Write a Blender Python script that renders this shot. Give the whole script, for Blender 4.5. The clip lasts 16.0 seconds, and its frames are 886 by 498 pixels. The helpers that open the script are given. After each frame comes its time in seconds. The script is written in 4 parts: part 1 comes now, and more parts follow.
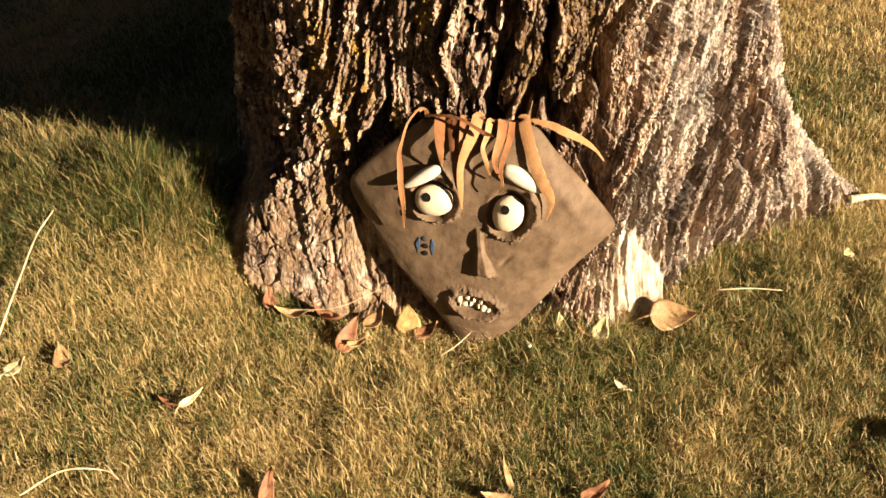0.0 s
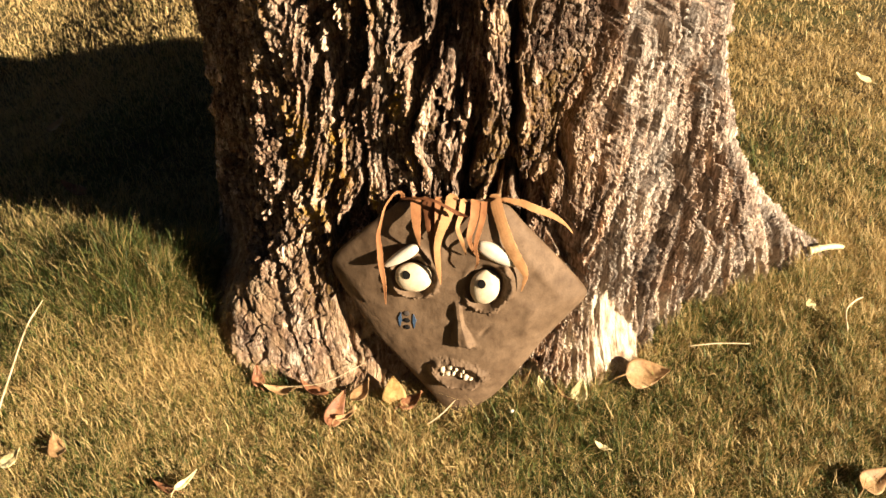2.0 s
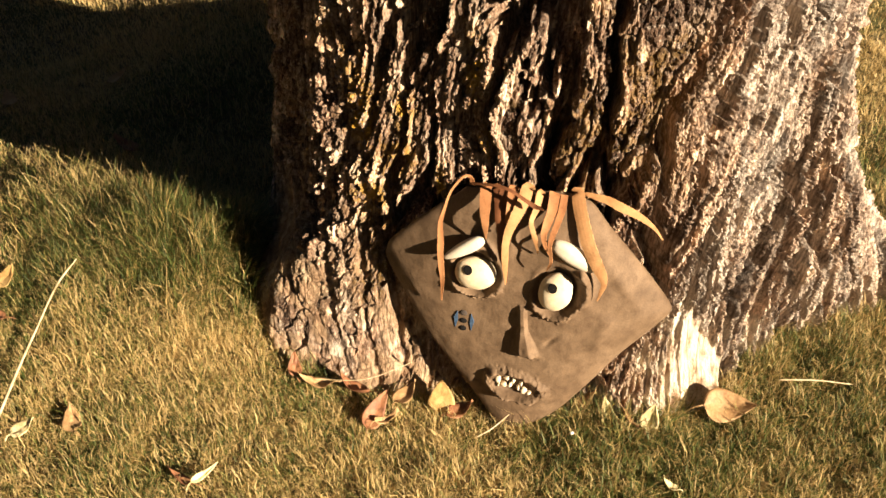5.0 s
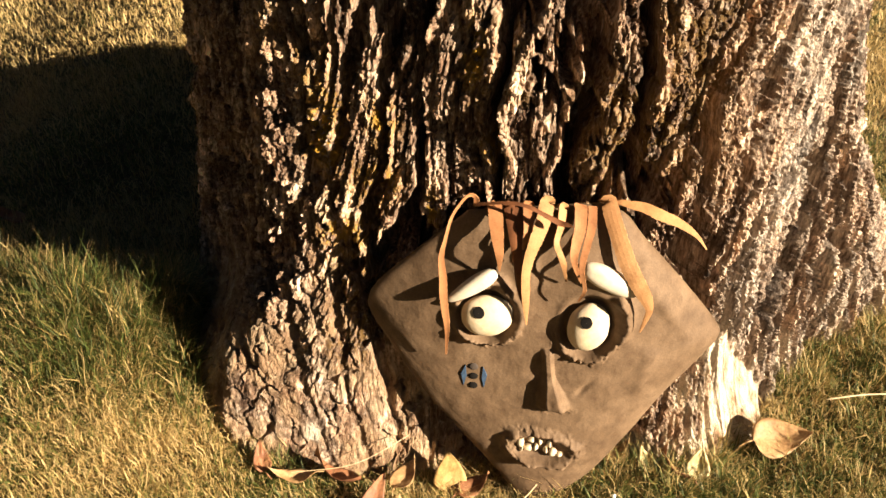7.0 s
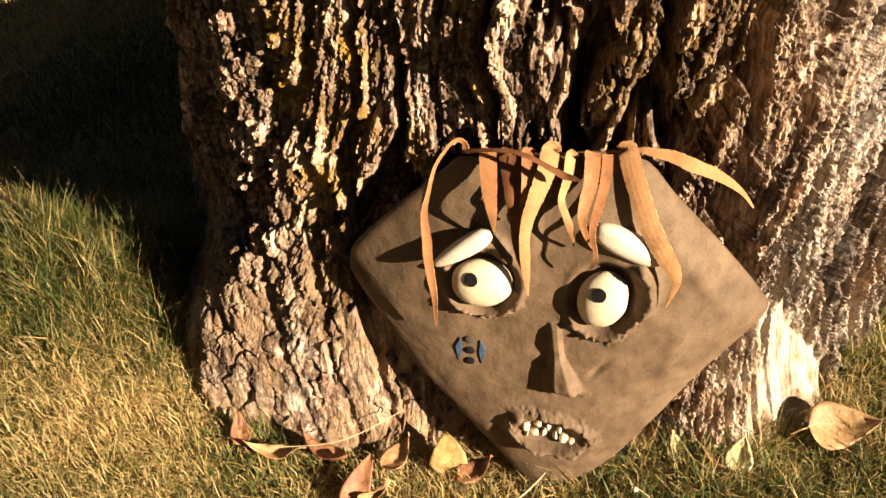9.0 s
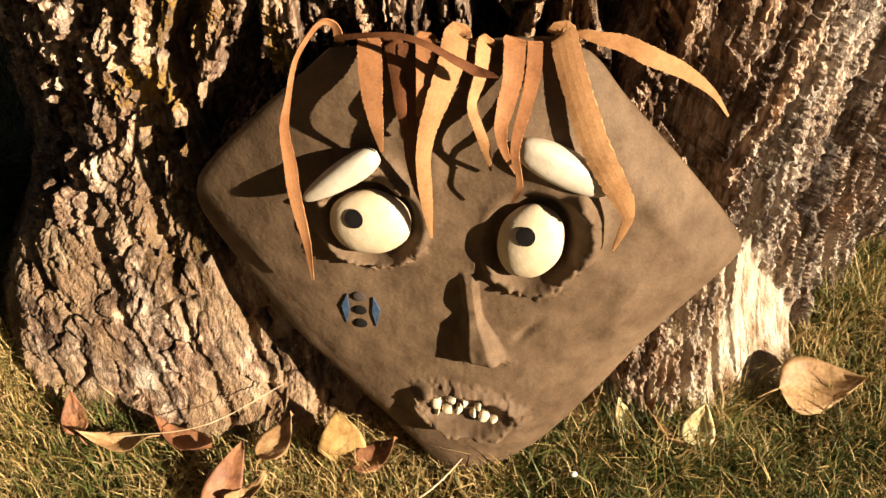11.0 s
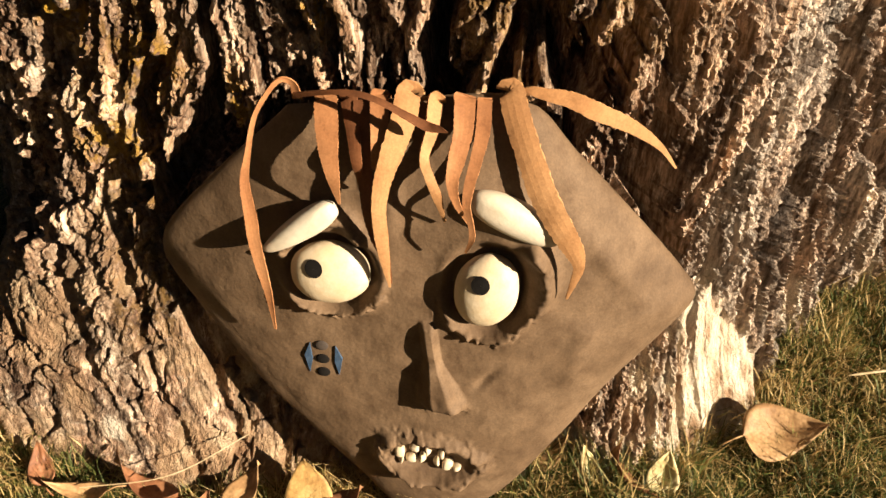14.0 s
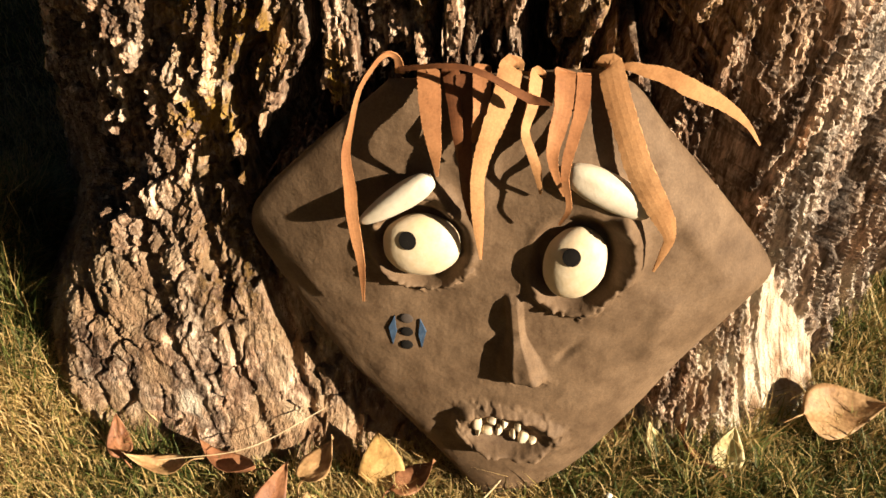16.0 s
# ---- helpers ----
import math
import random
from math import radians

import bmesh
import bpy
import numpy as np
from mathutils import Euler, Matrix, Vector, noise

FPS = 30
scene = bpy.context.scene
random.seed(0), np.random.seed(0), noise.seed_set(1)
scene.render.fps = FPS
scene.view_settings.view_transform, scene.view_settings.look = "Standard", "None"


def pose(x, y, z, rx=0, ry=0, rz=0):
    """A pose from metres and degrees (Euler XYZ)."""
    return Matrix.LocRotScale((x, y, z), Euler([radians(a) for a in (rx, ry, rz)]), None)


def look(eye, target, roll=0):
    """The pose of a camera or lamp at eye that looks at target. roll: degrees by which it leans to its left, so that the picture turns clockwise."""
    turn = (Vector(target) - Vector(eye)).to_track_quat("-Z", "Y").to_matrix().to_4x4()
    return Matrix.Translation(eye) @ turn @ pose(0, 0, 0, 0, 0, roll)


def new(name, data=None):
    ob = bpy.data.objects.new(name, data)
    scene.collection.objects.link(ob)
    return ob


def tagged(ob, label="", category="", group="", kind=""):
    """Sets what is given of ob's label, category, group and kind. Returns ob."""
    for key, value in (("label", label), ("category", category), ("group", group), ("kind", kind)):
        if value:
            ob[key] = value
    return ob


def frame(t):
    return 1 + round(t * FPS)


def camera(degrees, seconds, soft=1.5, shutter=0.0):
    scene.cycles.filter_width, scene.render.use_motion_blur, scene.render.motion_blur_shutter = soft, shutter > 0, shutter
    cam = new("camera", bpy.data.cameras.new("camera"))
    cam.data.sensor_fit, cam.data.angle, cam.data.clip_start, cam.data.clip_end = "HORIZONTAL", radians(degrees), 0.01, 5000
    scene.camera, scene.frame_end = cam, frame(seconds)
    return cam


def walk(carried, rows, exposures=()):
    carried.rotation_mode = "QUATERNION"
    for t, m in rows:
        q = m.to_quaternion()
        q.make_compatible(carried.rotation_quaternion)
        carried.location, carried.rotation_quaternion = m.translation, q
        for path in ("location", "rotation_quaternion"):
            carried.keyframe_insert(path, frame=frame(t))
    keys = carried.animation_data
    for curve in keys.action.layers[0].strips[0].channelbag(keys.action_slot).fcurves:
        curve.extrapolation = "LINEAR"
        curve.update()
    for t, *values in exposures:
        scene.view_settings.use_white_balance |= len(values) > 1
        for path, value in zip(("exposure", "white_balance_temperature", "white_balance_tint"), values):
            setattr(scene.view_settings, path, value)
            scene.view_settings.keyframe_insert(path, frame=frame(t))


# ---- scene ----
cam = camera(55.0, 16.0)
METRES, EYE, TILT, LEAN, TURN = 1.7, 1.3, -40.0, -1.0, 0.0
ROWS = [
    (0.0, 0.0, 0.0, 0.0, 0.0, 0.0, 0.0),
    (0.5, 0.0133, -0.0211, 0.0181, -0.22, 0.87, 1.12),
    (1.0, 0.0306, -0.0337, 0.0232, -1.73, 1.58, 3.31),
    (1.5, 0.0117, -0.0404, 0.0276, -2.07, 2.32, 2.96),
    (2.0, -0.0009, -0.045, 0.0312, -1.4, 3.13, 2.77),
    (2.5, -0.0061, -0.0442, 0.026, 0.24, 2.48, 3.53),
    (3.0, -0.0074, -0.05, 0.0211, 2.6, 2.27, 5.97),
    (5.5, -0.0083, 0.1263, 0.0383, 1.16, 2.6, -4.21),
    (6.0, -0.0233, 0.1882, 0.0315, -0.79, 3.64, -4.03),
    (6.5, -0.0765, 0.2337, 0.0376, -3.82, 5.29, 0.33),
    (7.0, -0.1005, 0.2397, 0.0397, -4.25, 5.85, 4.05),
    (7.5, -0.125, 0.2188, 0.0384, -0.17, 6.79, 3.42),
    (8.0, -0.1068, 0.2371, 0.0467, 4.3, 5.39, 0.3),
    (8.5, -0.0694, 0.2828, 0.0725, 5.49, 5.0, 1.21),
    (9.0, -0.0262, 0.348, 0.0673, 1.02, 1.15, 2.98),
    (9.5, -0.0007, 0.4049, 0.0601, -2.35, -1.71, 3.3),
    (10.0, 0.0037, 0.4509, 0.0581, -3.29, -2.82, 3.41),
    (12.5, 0.0022, 0.5164, 0.0694, -2.09, -3.72, 4.67),
    (13.0, -0.0145, 0.5039, 0.0585, -1.06, -3.46, 3.69),
    (13.5, 0.0144, 0.4981, 0.0563, -3.68, -2.24, 4.38),
    (14.0, 0.0217, 0.4875, 0.0637, -3.67, -0.19, 4.13),
    (14.5, 0.0079, 0.4813, 0.0582, -2.42, 0.17, 3.74),
    (15.0, 0.0033, 0.4743, 0.0462, -2.95, -0.57, 3.08),
    (15.5, -0.0167, 0.4586, 0.0394, -1.57, -0.99, 4.19),
    (16.0, -0.0298, 0.4785, 0.0508, -3.81, 0.04, 3.79),
]
walk(cam, [(t, pose(0, 0, EYE, TILT, LEAN, TURN) @ pose(METRES * x, METRES * y, METRES * z, 90 + pitch, roll, yaw)) for t, x, y, z, yaw, pitch, roll in ROWS],
     exposures=[(0.0, 1.88), (3.0, 1.9), (5.5, 1.95), (8.0, 2.05), (9.0, 1.9), (10.0, 1.68), (12.5, 1.52), (16.0, 1.56)])

# ---- light ----
SUN_AZ, SUN_EL = math.radians(126.5), math.radians(20.5)
TO_SUN = Vector((math.sin(SUN_AZ) * math.cos(SUN_EL), math.cos(SUN_AZ) * math.cos(SUN_EL), math.sin(SUN_EL)))
world = bpy.data.worlds.new("world")
scene.world = world
world.use_nodes = True
sky = world.node_tree.nodes.new("ShaderNodeTexSky")
sky.sky_type, sky.sun_disc = "NISHITA", False
sky.sun_elevation, sky.sun_rotation = SUN_EL, SUN_AZ
world.node_tree.nodes["Background"].inputs["Strength"].default_value = 0.005
world.node_tree.links.new(sky.outputs[0], world.node_tree.nodes["Background"].inputs["Color"])
sun = new("sun", bpy.data.lights.new("sun", "SUN"))
sun.data.energy, sun.data.angle, sun.data.color = 5.0, math.radians(0.6), (1.0, 0.845, 0.65)
sun.matrix_world = look(TO_SUN * 20, (0, 0, 0))


# ---- materials ----
def material(name, rough=0.8, spec=0.3):
    m = bpy.data.materials.new(name)
    m.use_nodes = True
    b = m.node_tree.nodes["Principled BSDF"]
    b.inputs["Roughness"].default_value = rough
    b.inputs["Specular IOR Level"].default_value = spec
    return m, m.node_tree, b


def node(nt, kind, **props):
    n = nt.nodes.new(kind)
    for key, value in props.items():
        n.inputs[key.replace("_", " ")].default_value = value
    return n


def coords(nt, scale=(1, 1, 1)):
    tc = nt.nodes.new("ShaderNodeTexCoord")
    mp = nt.nodes.new("ShaderNodeMapping")
    mp.inputs["Scale"].default_value = scale
    nt.links.new(tc.outputs["Object"], mp.inputs["Vector"])
    return mp.outputs[0]


def noise_tex(nt, vec, scale, detail=4.0, rough=0.55):
    n = node(nt, "ShaderNodeTexNoise", Scale=scale, Detail=detail, Roughness=rough)
    nt.links.new(vec, n.inputs["Vector"])
    return n.outputs["Fac"]


def ramp(nt, fac, stops):
    r = nt.nodes.new("ShaderNodeValToRGB")
    while len(r.color_ramp.elements) < len(stops):
        r.color_ramp.elements.new(0.5)
    for e, (p, c) in zip(r.color_ramp.elements, stops):
        e.position, e.color = p, (*c, 1) if len(c) == 3 else c
    nt.links.new(fac, r.inputs[0])
    return r.outputs[0]


def mix(nt, fac, a, b, blend="MIX"):
    n = nt.nodes.new("ShaderNodeMix")
    n.data_type, n.blend_type = "RGBA", blend
    for sock, value in ((n.inputs[0], fac), (n.inputs[6], a), (n.inputs[7], b)):
        if isinstance(value, (int, float)):
            sock.default_value = value
        elif isinstance(value, tuple):
            sock.default_value = (*value, 1)
        else:
            nt.links.new(value, sock)
    return n.outputs[2]


def maths(nt, op, a, b):
    n = nt.nodes.new("ShaderNodeMath")
    n.operation = op
    for sock, value in ((n.inputs[0], a), (n.inputs[1], b)):
        if isinstance(value, (int, float)):
            sock.default_value = value
        else:
            nt.links.new(value, sock)
    return n.outputs[0]


def bump(nt, bsdf, height, strength, distance):
    n = node(nt, "ShaderNodeBump", Strength=strength, Distance=distance)
    nt.links.new(height, n.inputs["Height"])
    nt.links.new(n.outputs[0], bsdf.inputs["Normal"])


def attribute(nt, name):
    a = nt.nodes.new("ShaderNodeAttribute")
    a.attribute_name = name
    return a.outputs["Fac"]


def make_bark():
    m, nt, b = material("bark", 0.9, 0.2)
    tall = coords(nt, (1, 1, 0.3))
    flat = coords(nt)
    streak = noise_tex(nt, tall, 30, 6, 0.65)
    col = ramp(nt, streak, [(0.3, (0.14, 0.09, 0.06)), (0.48, (0.31, 0.225, 0.158)), (0.66, (0.57, 0.49, 0.39))])
    patch = ramp(nt, noise_tex(nt, flat, 7, 3), [(0.35, (0.62, 0.55, 0.5)), (0.65, (1.15, 1.1, 1.05))])
    col = mix(nt, 1.0, col, patch, "MULTIPLY")
    fine = coords(nt, (1, 1, 0.14))
    thread = ramp(nt, noise_tex(nt, fine, 150, 4, 0.65), [(0.38, (0.42, 0.36, 0.31)), (0.5, (0.95, 0.95, 0.95)), (0.62, (1.5, 1.48, 1.45))])
    dark = ramp(nt, noise_tex(nt, tall, 95, 5, 0.7), [(0.38, (0.5, 0.44, 0.4)), (0.54, (1.05, 1.05, 1.05))])
    col = mix(nt, 1.0, col, dark, "MULTIPLY")
    # each strand has weathered to its own tone
    strand = ramp(nt, attribute(nt, "tone"), [(0.15, (0.32, 0.27, 0.25)), (0.48, (0.9, 0.88, 0.88)), (0.82, (1.75, 1.7, 1.68))])
    col = mix(nt, 1.0, col, strand, "MULTIPLY")
    speck = ramp(nt, noise_tex(nt, flat, 140, 3), [(0.56, (0, 0, 0)), (0.7, (1, 1, 1))])
    col = mix(nt, maths(nt, "MULTIPLY", speck, 0.5), col, (0.52, 0.44, 0.35))
    # streaky pale weathering that also paints sunlight onto the flank facing the sun
    col = mix(nt, maths(nt, "MULTIPLY", attribute(nt, "sunlit_wear"), 0.45), col, (0.66, 0.59, 0.5))
    col = mix(nt, 1.0, col, thread, "MULTIPLY")
    # yellow lichen in clusters of small spots
    cluster = ramp(nt, noise_tex(nt, flat, 60, 4, 0.7), [(0.44, (0, 0, 0)), (0.52, (1, 1, 1))])
    col = mix(nt, maths(nt, "MULTIPLY", cluster, attribute(nt, "lichen")), col, (0.42, 0.24, 0.03))
    # wood laid bare and thin pale inner bark
    wood = ramp(nt, noise_tex(nt, tall, 40, 4), [(0.34, (0.32, 0.2, 0.115)), (0.47, (0.58, 0.46, 0.33)), (0.62, (0.74, 0.65, 0.51))])
    col = mix(nt, attribute(nt, "bare"), col, wood)
    # smooth cracked bark of the root
    root = ramp(nt, noise_tex(nt, flat, 22, 5, 0.65), [(0.32, (0.19, 0.105, 0.055)), (0.5, (0.35, 0.228, 0.13)), (0.68, (0.6, 0.455, 0.295))])
    col = mix(nt, maths(nt, "MULTIPLY", attribute(nt, "root"), 0.9), col, root)
    nt.links.new(col, b.inputs["Base Color"])
    h = maths(nt, "ADD", noise_tex(nt, tall, 170, 5, 0.7), maths(nt, "MULTIPLY", noise_tex(nt, flat, 420, 3), 0.4))
    h = maths(nt, "ADD", h, maths(nt, "MULTIPLY", noise_tex(nt, tall, 70, 4, 0.65), 1.2))
    bump(nt, b, h, 1.0, 0.009)
    return m


def make_soil():
    m, nt, b = material("lawn_soil", 0.95, 0.1)
    v = coords(nt)
    col = ramp(nt, noise_tex(nt, v, 90, 6, 0.7), [(0.32, (0.045, 0.032, 0.018)), (0.54, (0.14, 0.1, 0.05)), (0.74, (0.34, 0.25, 0.13))])
    green = ramp(nt, noise_tex(nt, v, 2.2, 3), [(0.4, (0, 0, 0)), (0.62, (1, 1, 1))])
    col = mix(nt, maths(nt, "MULTIPLY", green, 0.55), col, (0.085, 0.1, 0.025))
    nt.links.new(col, b.inputs["Base Color"])
    bump(nt, b, noise_tex(nt, v, 160, 5), 0.8, 0.01)
    return m


def make_blade(name, dark, green, straw, pale):
    m, nt, b = material(name, 0.55, 0.3)
    geo = nt.nodes.new("ShaderNodeNewGeometry")
    fac = maths(nt, "ADD", attribute(nt, "dry"), maths(nt, "MULTIPLY", maths(nt, "SUBTRACT", geo.outputs["Random Per Island"], 0.5), 1.25))
    col = ramp(nt, fac, [(0.1, dark), (0.4, green), (0.62, straw), (0.95, pale)])
    nt.links.new(col, b.inputs["Base Color"])
    tr = nt.nodes.new("ShaderNodeBsdfTranslucent")
    nt.links.new(col, tr.inputs["Color"])
    sh = nt.nodes.new("ShaderNodeMixShader")
    sh.inputs[0].default_value = 0.22
    nt.links.new(b.outputs[0], sh.inputs[1])
    nt.links.new(tr.outputs[0], sh.inputs[2])
    nt.links.new(sh.outputs[0], nt.nodes["Material Output"].inputs["Surface"])
    return m


def make_leather(name, lo, mid, hi, grain=260, rough=0.75, relief=0.0007):
    m, nt, b = material(name, rough, 0.25)
    v = coords(nt)
    col = ramp(nt, noise_tex(nt, v, 14, 4, 0.6), [(0.3, lo), (0.5, mid), (0.72, hi)])
    spots = ramp(nt, noise_tex(nt, v, grain * 1.6, 3, 0.6), [(0.35, (0.86, 0.85, 0.83)), (0.68, (1.08, 1.07, 1.05))])
    smear = ramp(nt, noise_tex(nt, v, 55, 5, 0.7), [(0.3, (0.74, 0.7, 0.66)), (0.5, (1.0, 1.0, 1.0)), (0.72, (1.12, 1.1, 1.08))])
    col = mix(nt, 1.0, col, smear, "MULTIPLY")
    col = mix(nt, 1.0, col, spots, "MULTIPLY")
    nt.links.new(col, b.inputs["Base Color"])
    h = maths(nt, "ADD", noise_tex(nt, v, grain, 4, 0.6), maths(nt, "MULTIPLY", noise_tex(nt, v, 40, 3), 1.5))
    bump(nt, b, h, 0.6, relief)
    return m


def make_stone(name, lo, hi, scale=45, rough=0.55):
    m, nt, b = material(name, rough, 0.4 if rough < 0.8 else 0.08)
    v = coords(nt)
    col = ramp(nt, noise_tex(nt, v, scale, 6, 0.65), [(0.32, lo), (0.68, hi)])
    nt.links.new(col, b.inputs["Base Color"])
    bump(nt, b, noise_tex(nt, v, 300, 4), 0.35, 0.0008)
    return m


def make_leaf(name, base, rib, spot):
    m, nt, b = material(name, 0.6, 0.3)
    v = coords(nt)
    col = ramp(nt, noise_tex(nt, v, 28, 4), [(0.3, spot), (0.5, base), (0.75, rib)])
    fine = ramp(nt, noise_tex(nt, v, 220, 3), [(0.3, (0.8, 0.78, 0.75)), (0.7, (1.12, 1.1, 1.08))])
    col = mix(nt, 1.0, col, fine, "MULTIPLY")
    nt.links.new(col, b.inputs["Base Color"])
    bump(nt, b, noise_tex(nt, v, 150, 4), 0.5, 0.002)
    return m


BARK = make_bark()
SOIL = make_soil()
GRASS = make_blade("grass_blade", (0.06, 0.078, 0.016), (0.15, 0.165, 0.04), (0.34, 0.228, 0.074), (0.54, 0.385, 0.165))
MASK = make_leather("mask_hide", (0.092, 0.056, 0.03), (0.13, 0.082, 0.046), (0.178, 0.117, 0.069))
STRAP = make_leather("strap_leather", (0.24, 0.098, 0.038), (0.33, 0.145, 0.058), (0.42, 0.205, 0.09), 320, 0.7, 0.0003)
STRAP_DARK = make_leather("dark_strap_leather", (0.1, 0.036, 0.014), (0.15, 0.055, 0.02), (0.21, 0.085, 0.032), 320, 0.7, 0.0003)
STRAP_PALE = make_leather("pale_strap_leather", (0.31, 0.15, 0.06), (0.39, 0.2, 0.083), (0.46, 0.255, 0.115), 320, 0.7, 0.0003)
CREAM = make_stone("cream_pebble", (0.5, 0.385, 0.235), (0.62, 0.515, 0.365))
WHITE = make_stone("white_pebble", (0.44, 0.37, 0.265), (0.62, 0.55, 0.43), 30)
BLACK = make_stone("black_paint", (0.006, 0.005, 0.0045), (0.014, 0.012, 0.01), 45, 0.9)
GREY = make_stone("grey_inlay", (0.045, 0.036, 0.03), (0.08, 0.062, 0.05), 45, 0.9)
BLUE = make_stone("blue_inlay", (0.02, 0.04, 0.075), (0.055, 0.095, 0.155), 120, 0.5)
LEAF_TAN = make_leaf("tan_leaf", (0.36, 0.215, 0.095), (0.46, 0.3, 0.15), (0.23, 0.12, 0.05))
LEAF_GOLD = make_leaf("golden_leaf", (0.36, 0.225, 0.08), (0.44, 0.3, 0.125), (0.25, 0.135, 0.045))
LEAF_RUST = make_leaf("rust_leaf", (0.235, 0.1, 0.045), (0.33, 0.165, 0.08), (0.11, 0.045, 0.022))
LEAF_PALE = make_leaf("pale_leaf", (0.62, 0.52, 0.27), (0.72, 0.64, 0.4), (0.46, 0.34, 0.14))
STRAW = make_leaf("straw", (0.58, 0.46, 0.28), (0.7, 0.6, 0.42), (0.4, 0.29, 0.15))
PETAL = make_stone("petal_white", (0.68, 0.66, 0.58), (0.8, 0.79, 0.74))


# ---- helpers of this scene ----
def hash2(ix, iy, seed):
    h = (ix.astype(np.int64) * 374761393 + iy.astype(np.int64) * 668265263 + seed * 974634777) & 0xFFFFFFFF
    h = ((h ^ (h >> 13)) * 1274126177) & 0xFFFFFFFF
    h = ((h ^ (h >> 16)) * 2246822519) & 0xFFFFFFFF
    return ((h ^ (h >> 15)) & 0xFFFFFF) / float(0xFFFFFF)


def value_noise(x, y, seed):
    ix, iy = np.floor(x), np.floor(y)
    fx, fy = x - ix, y - iy
    fx, fy = fx * fx * (3 - 2 * fx), fy * fy * (3 - 2 * fy)
    a, b = hash2(ix, iy, seed), hash2(ix + 1, iy, seed)
    c, d = hash2(ix, iy + 1, seed), hash2(ix + 1, iy + 1, seed)
    return (a * (1 - fx) + b * fx) * (1 - fy) + (c * (1 - fx) + d * fx) * fy


def fbm(x, y, seed, octaves=4):
    total, amp, norm = 0.0, 1.0, 0.0
    for k in range(octaves):
        total = total + amp * value_noise(x * 2 ** k, y * 2 ** k, seed + 17 * k)
        norm += amp
        amp *= 0.55
    return total / norm


def cells(x, y, seed):
    """Distances to the nearest and second cell point, and the nearest cell's random number."""
    ix, iy = np.floor(x), np.floor(y)
    f1, f2, own = np.full(x.shape, 9.0), np.full(x.shape, 9.0), np.zeros(x.shape)
    for dx in (-1, 0, 1):
        for dy in (-1, 0, 1):
            cx, cy = ix + dx, iy + dy
            px, py = cx + 0.12 + 0.76 * hash2(cx, cy, seed), cy + 0.12 + 0.76 * hash2(cx, cy, seed + 5)
            d = np.sqrt((px - x) ** 2 + (py - y) ** 2)
            nearer = d < f1
            f2 = np.where(nearer, f1, np.minimum(f2, d))
            own = np.where(nearer, hash2(cx, cy, seed + 9), own)
            f1 = np.where(nearer, d, f1)
    return f1, f2, own


def smooth(lo, hi, x):
    t = np.clip((x - lo) / (hi - lo), 0, 1)
    return t * t * (3 - 2 * t)


def grid_mesh(name, co, rows, cols, mat, wrap=False, shade=True):
    """A mesh from rows x cols vertices."""
    i, j = np.meshgrid(np.arange(rows - 1), np.arange(cols if wrap else cols - 1), indexing="ij")
    k = (j + 1) % cols
    quads = np.stack([i * cols + j, i * cols + k, (i + 1) * cols + k, (i + 1) * cols + j], -1).reshape(-1, 4)
    return array_mesh(name, co.reshape(-1, 3), quads, mat, shade)


def array_mesh(name, co, faces, mat, shade=True):
    me = bpy.data.meshes.new(name)
    n, size = faces.shape
    me.vertices.add(len(co))
    me.vertices.foreach_set("co", np.ascontiguousarray(co, dtype=np.float32).ravel())
    me.loops.add(n * size)
    me.loops.foreach_set("vertex_index", np.ascontiguousarray(faces, dtype=np.int32).ravel())
    me.polygons.add(n)
    me.polygons.foreach_set("loop_start", np.arange(0, n * size, size, dtype=np.int32))
    me.polygons.foreach_set("use_smooth", np.full(n, shade))
    me.materials.append(mat)
    me.update(calc_edges=True)
    return me


def float_attribute(me, name, values):
    me.attributes.new(name, "FLOAT", "POINT").data.foreach_set("value", np.ascontiguousarray(values, dtype=np.float32).ravel())


def part(name, data, parent, label="", m=None):
    ob = new(name, data)
    ob.parent = parent
    if m is not None:
        ob.matrix_basis = m
    return tagged(ob, label)


def glide(points, n):
    """n points along a smooth curve through the given ones."""
    p = np.array(points, float)
    p = np.vstack([2 * p[0] - p[1], p, 2 * p[-1] - p[-2]])
    s = np.linspace(0, len(p) - 3 - 1e-6, n)
    k = s.astype(int)
    t = (s - k)[:, None]
    a, b, c, d = p[k], p[k + 1], p[k + 2], p[k + 3]
    return 0.5 * (2 * b + (c - a) * t + (2 * a - 5 * b + 4 * c - d) * t ** 2 + (3 * b - a - 3 * c + d) * t ** 3)


# ---- ground ----
TRUNK = (0.13, 1.85)


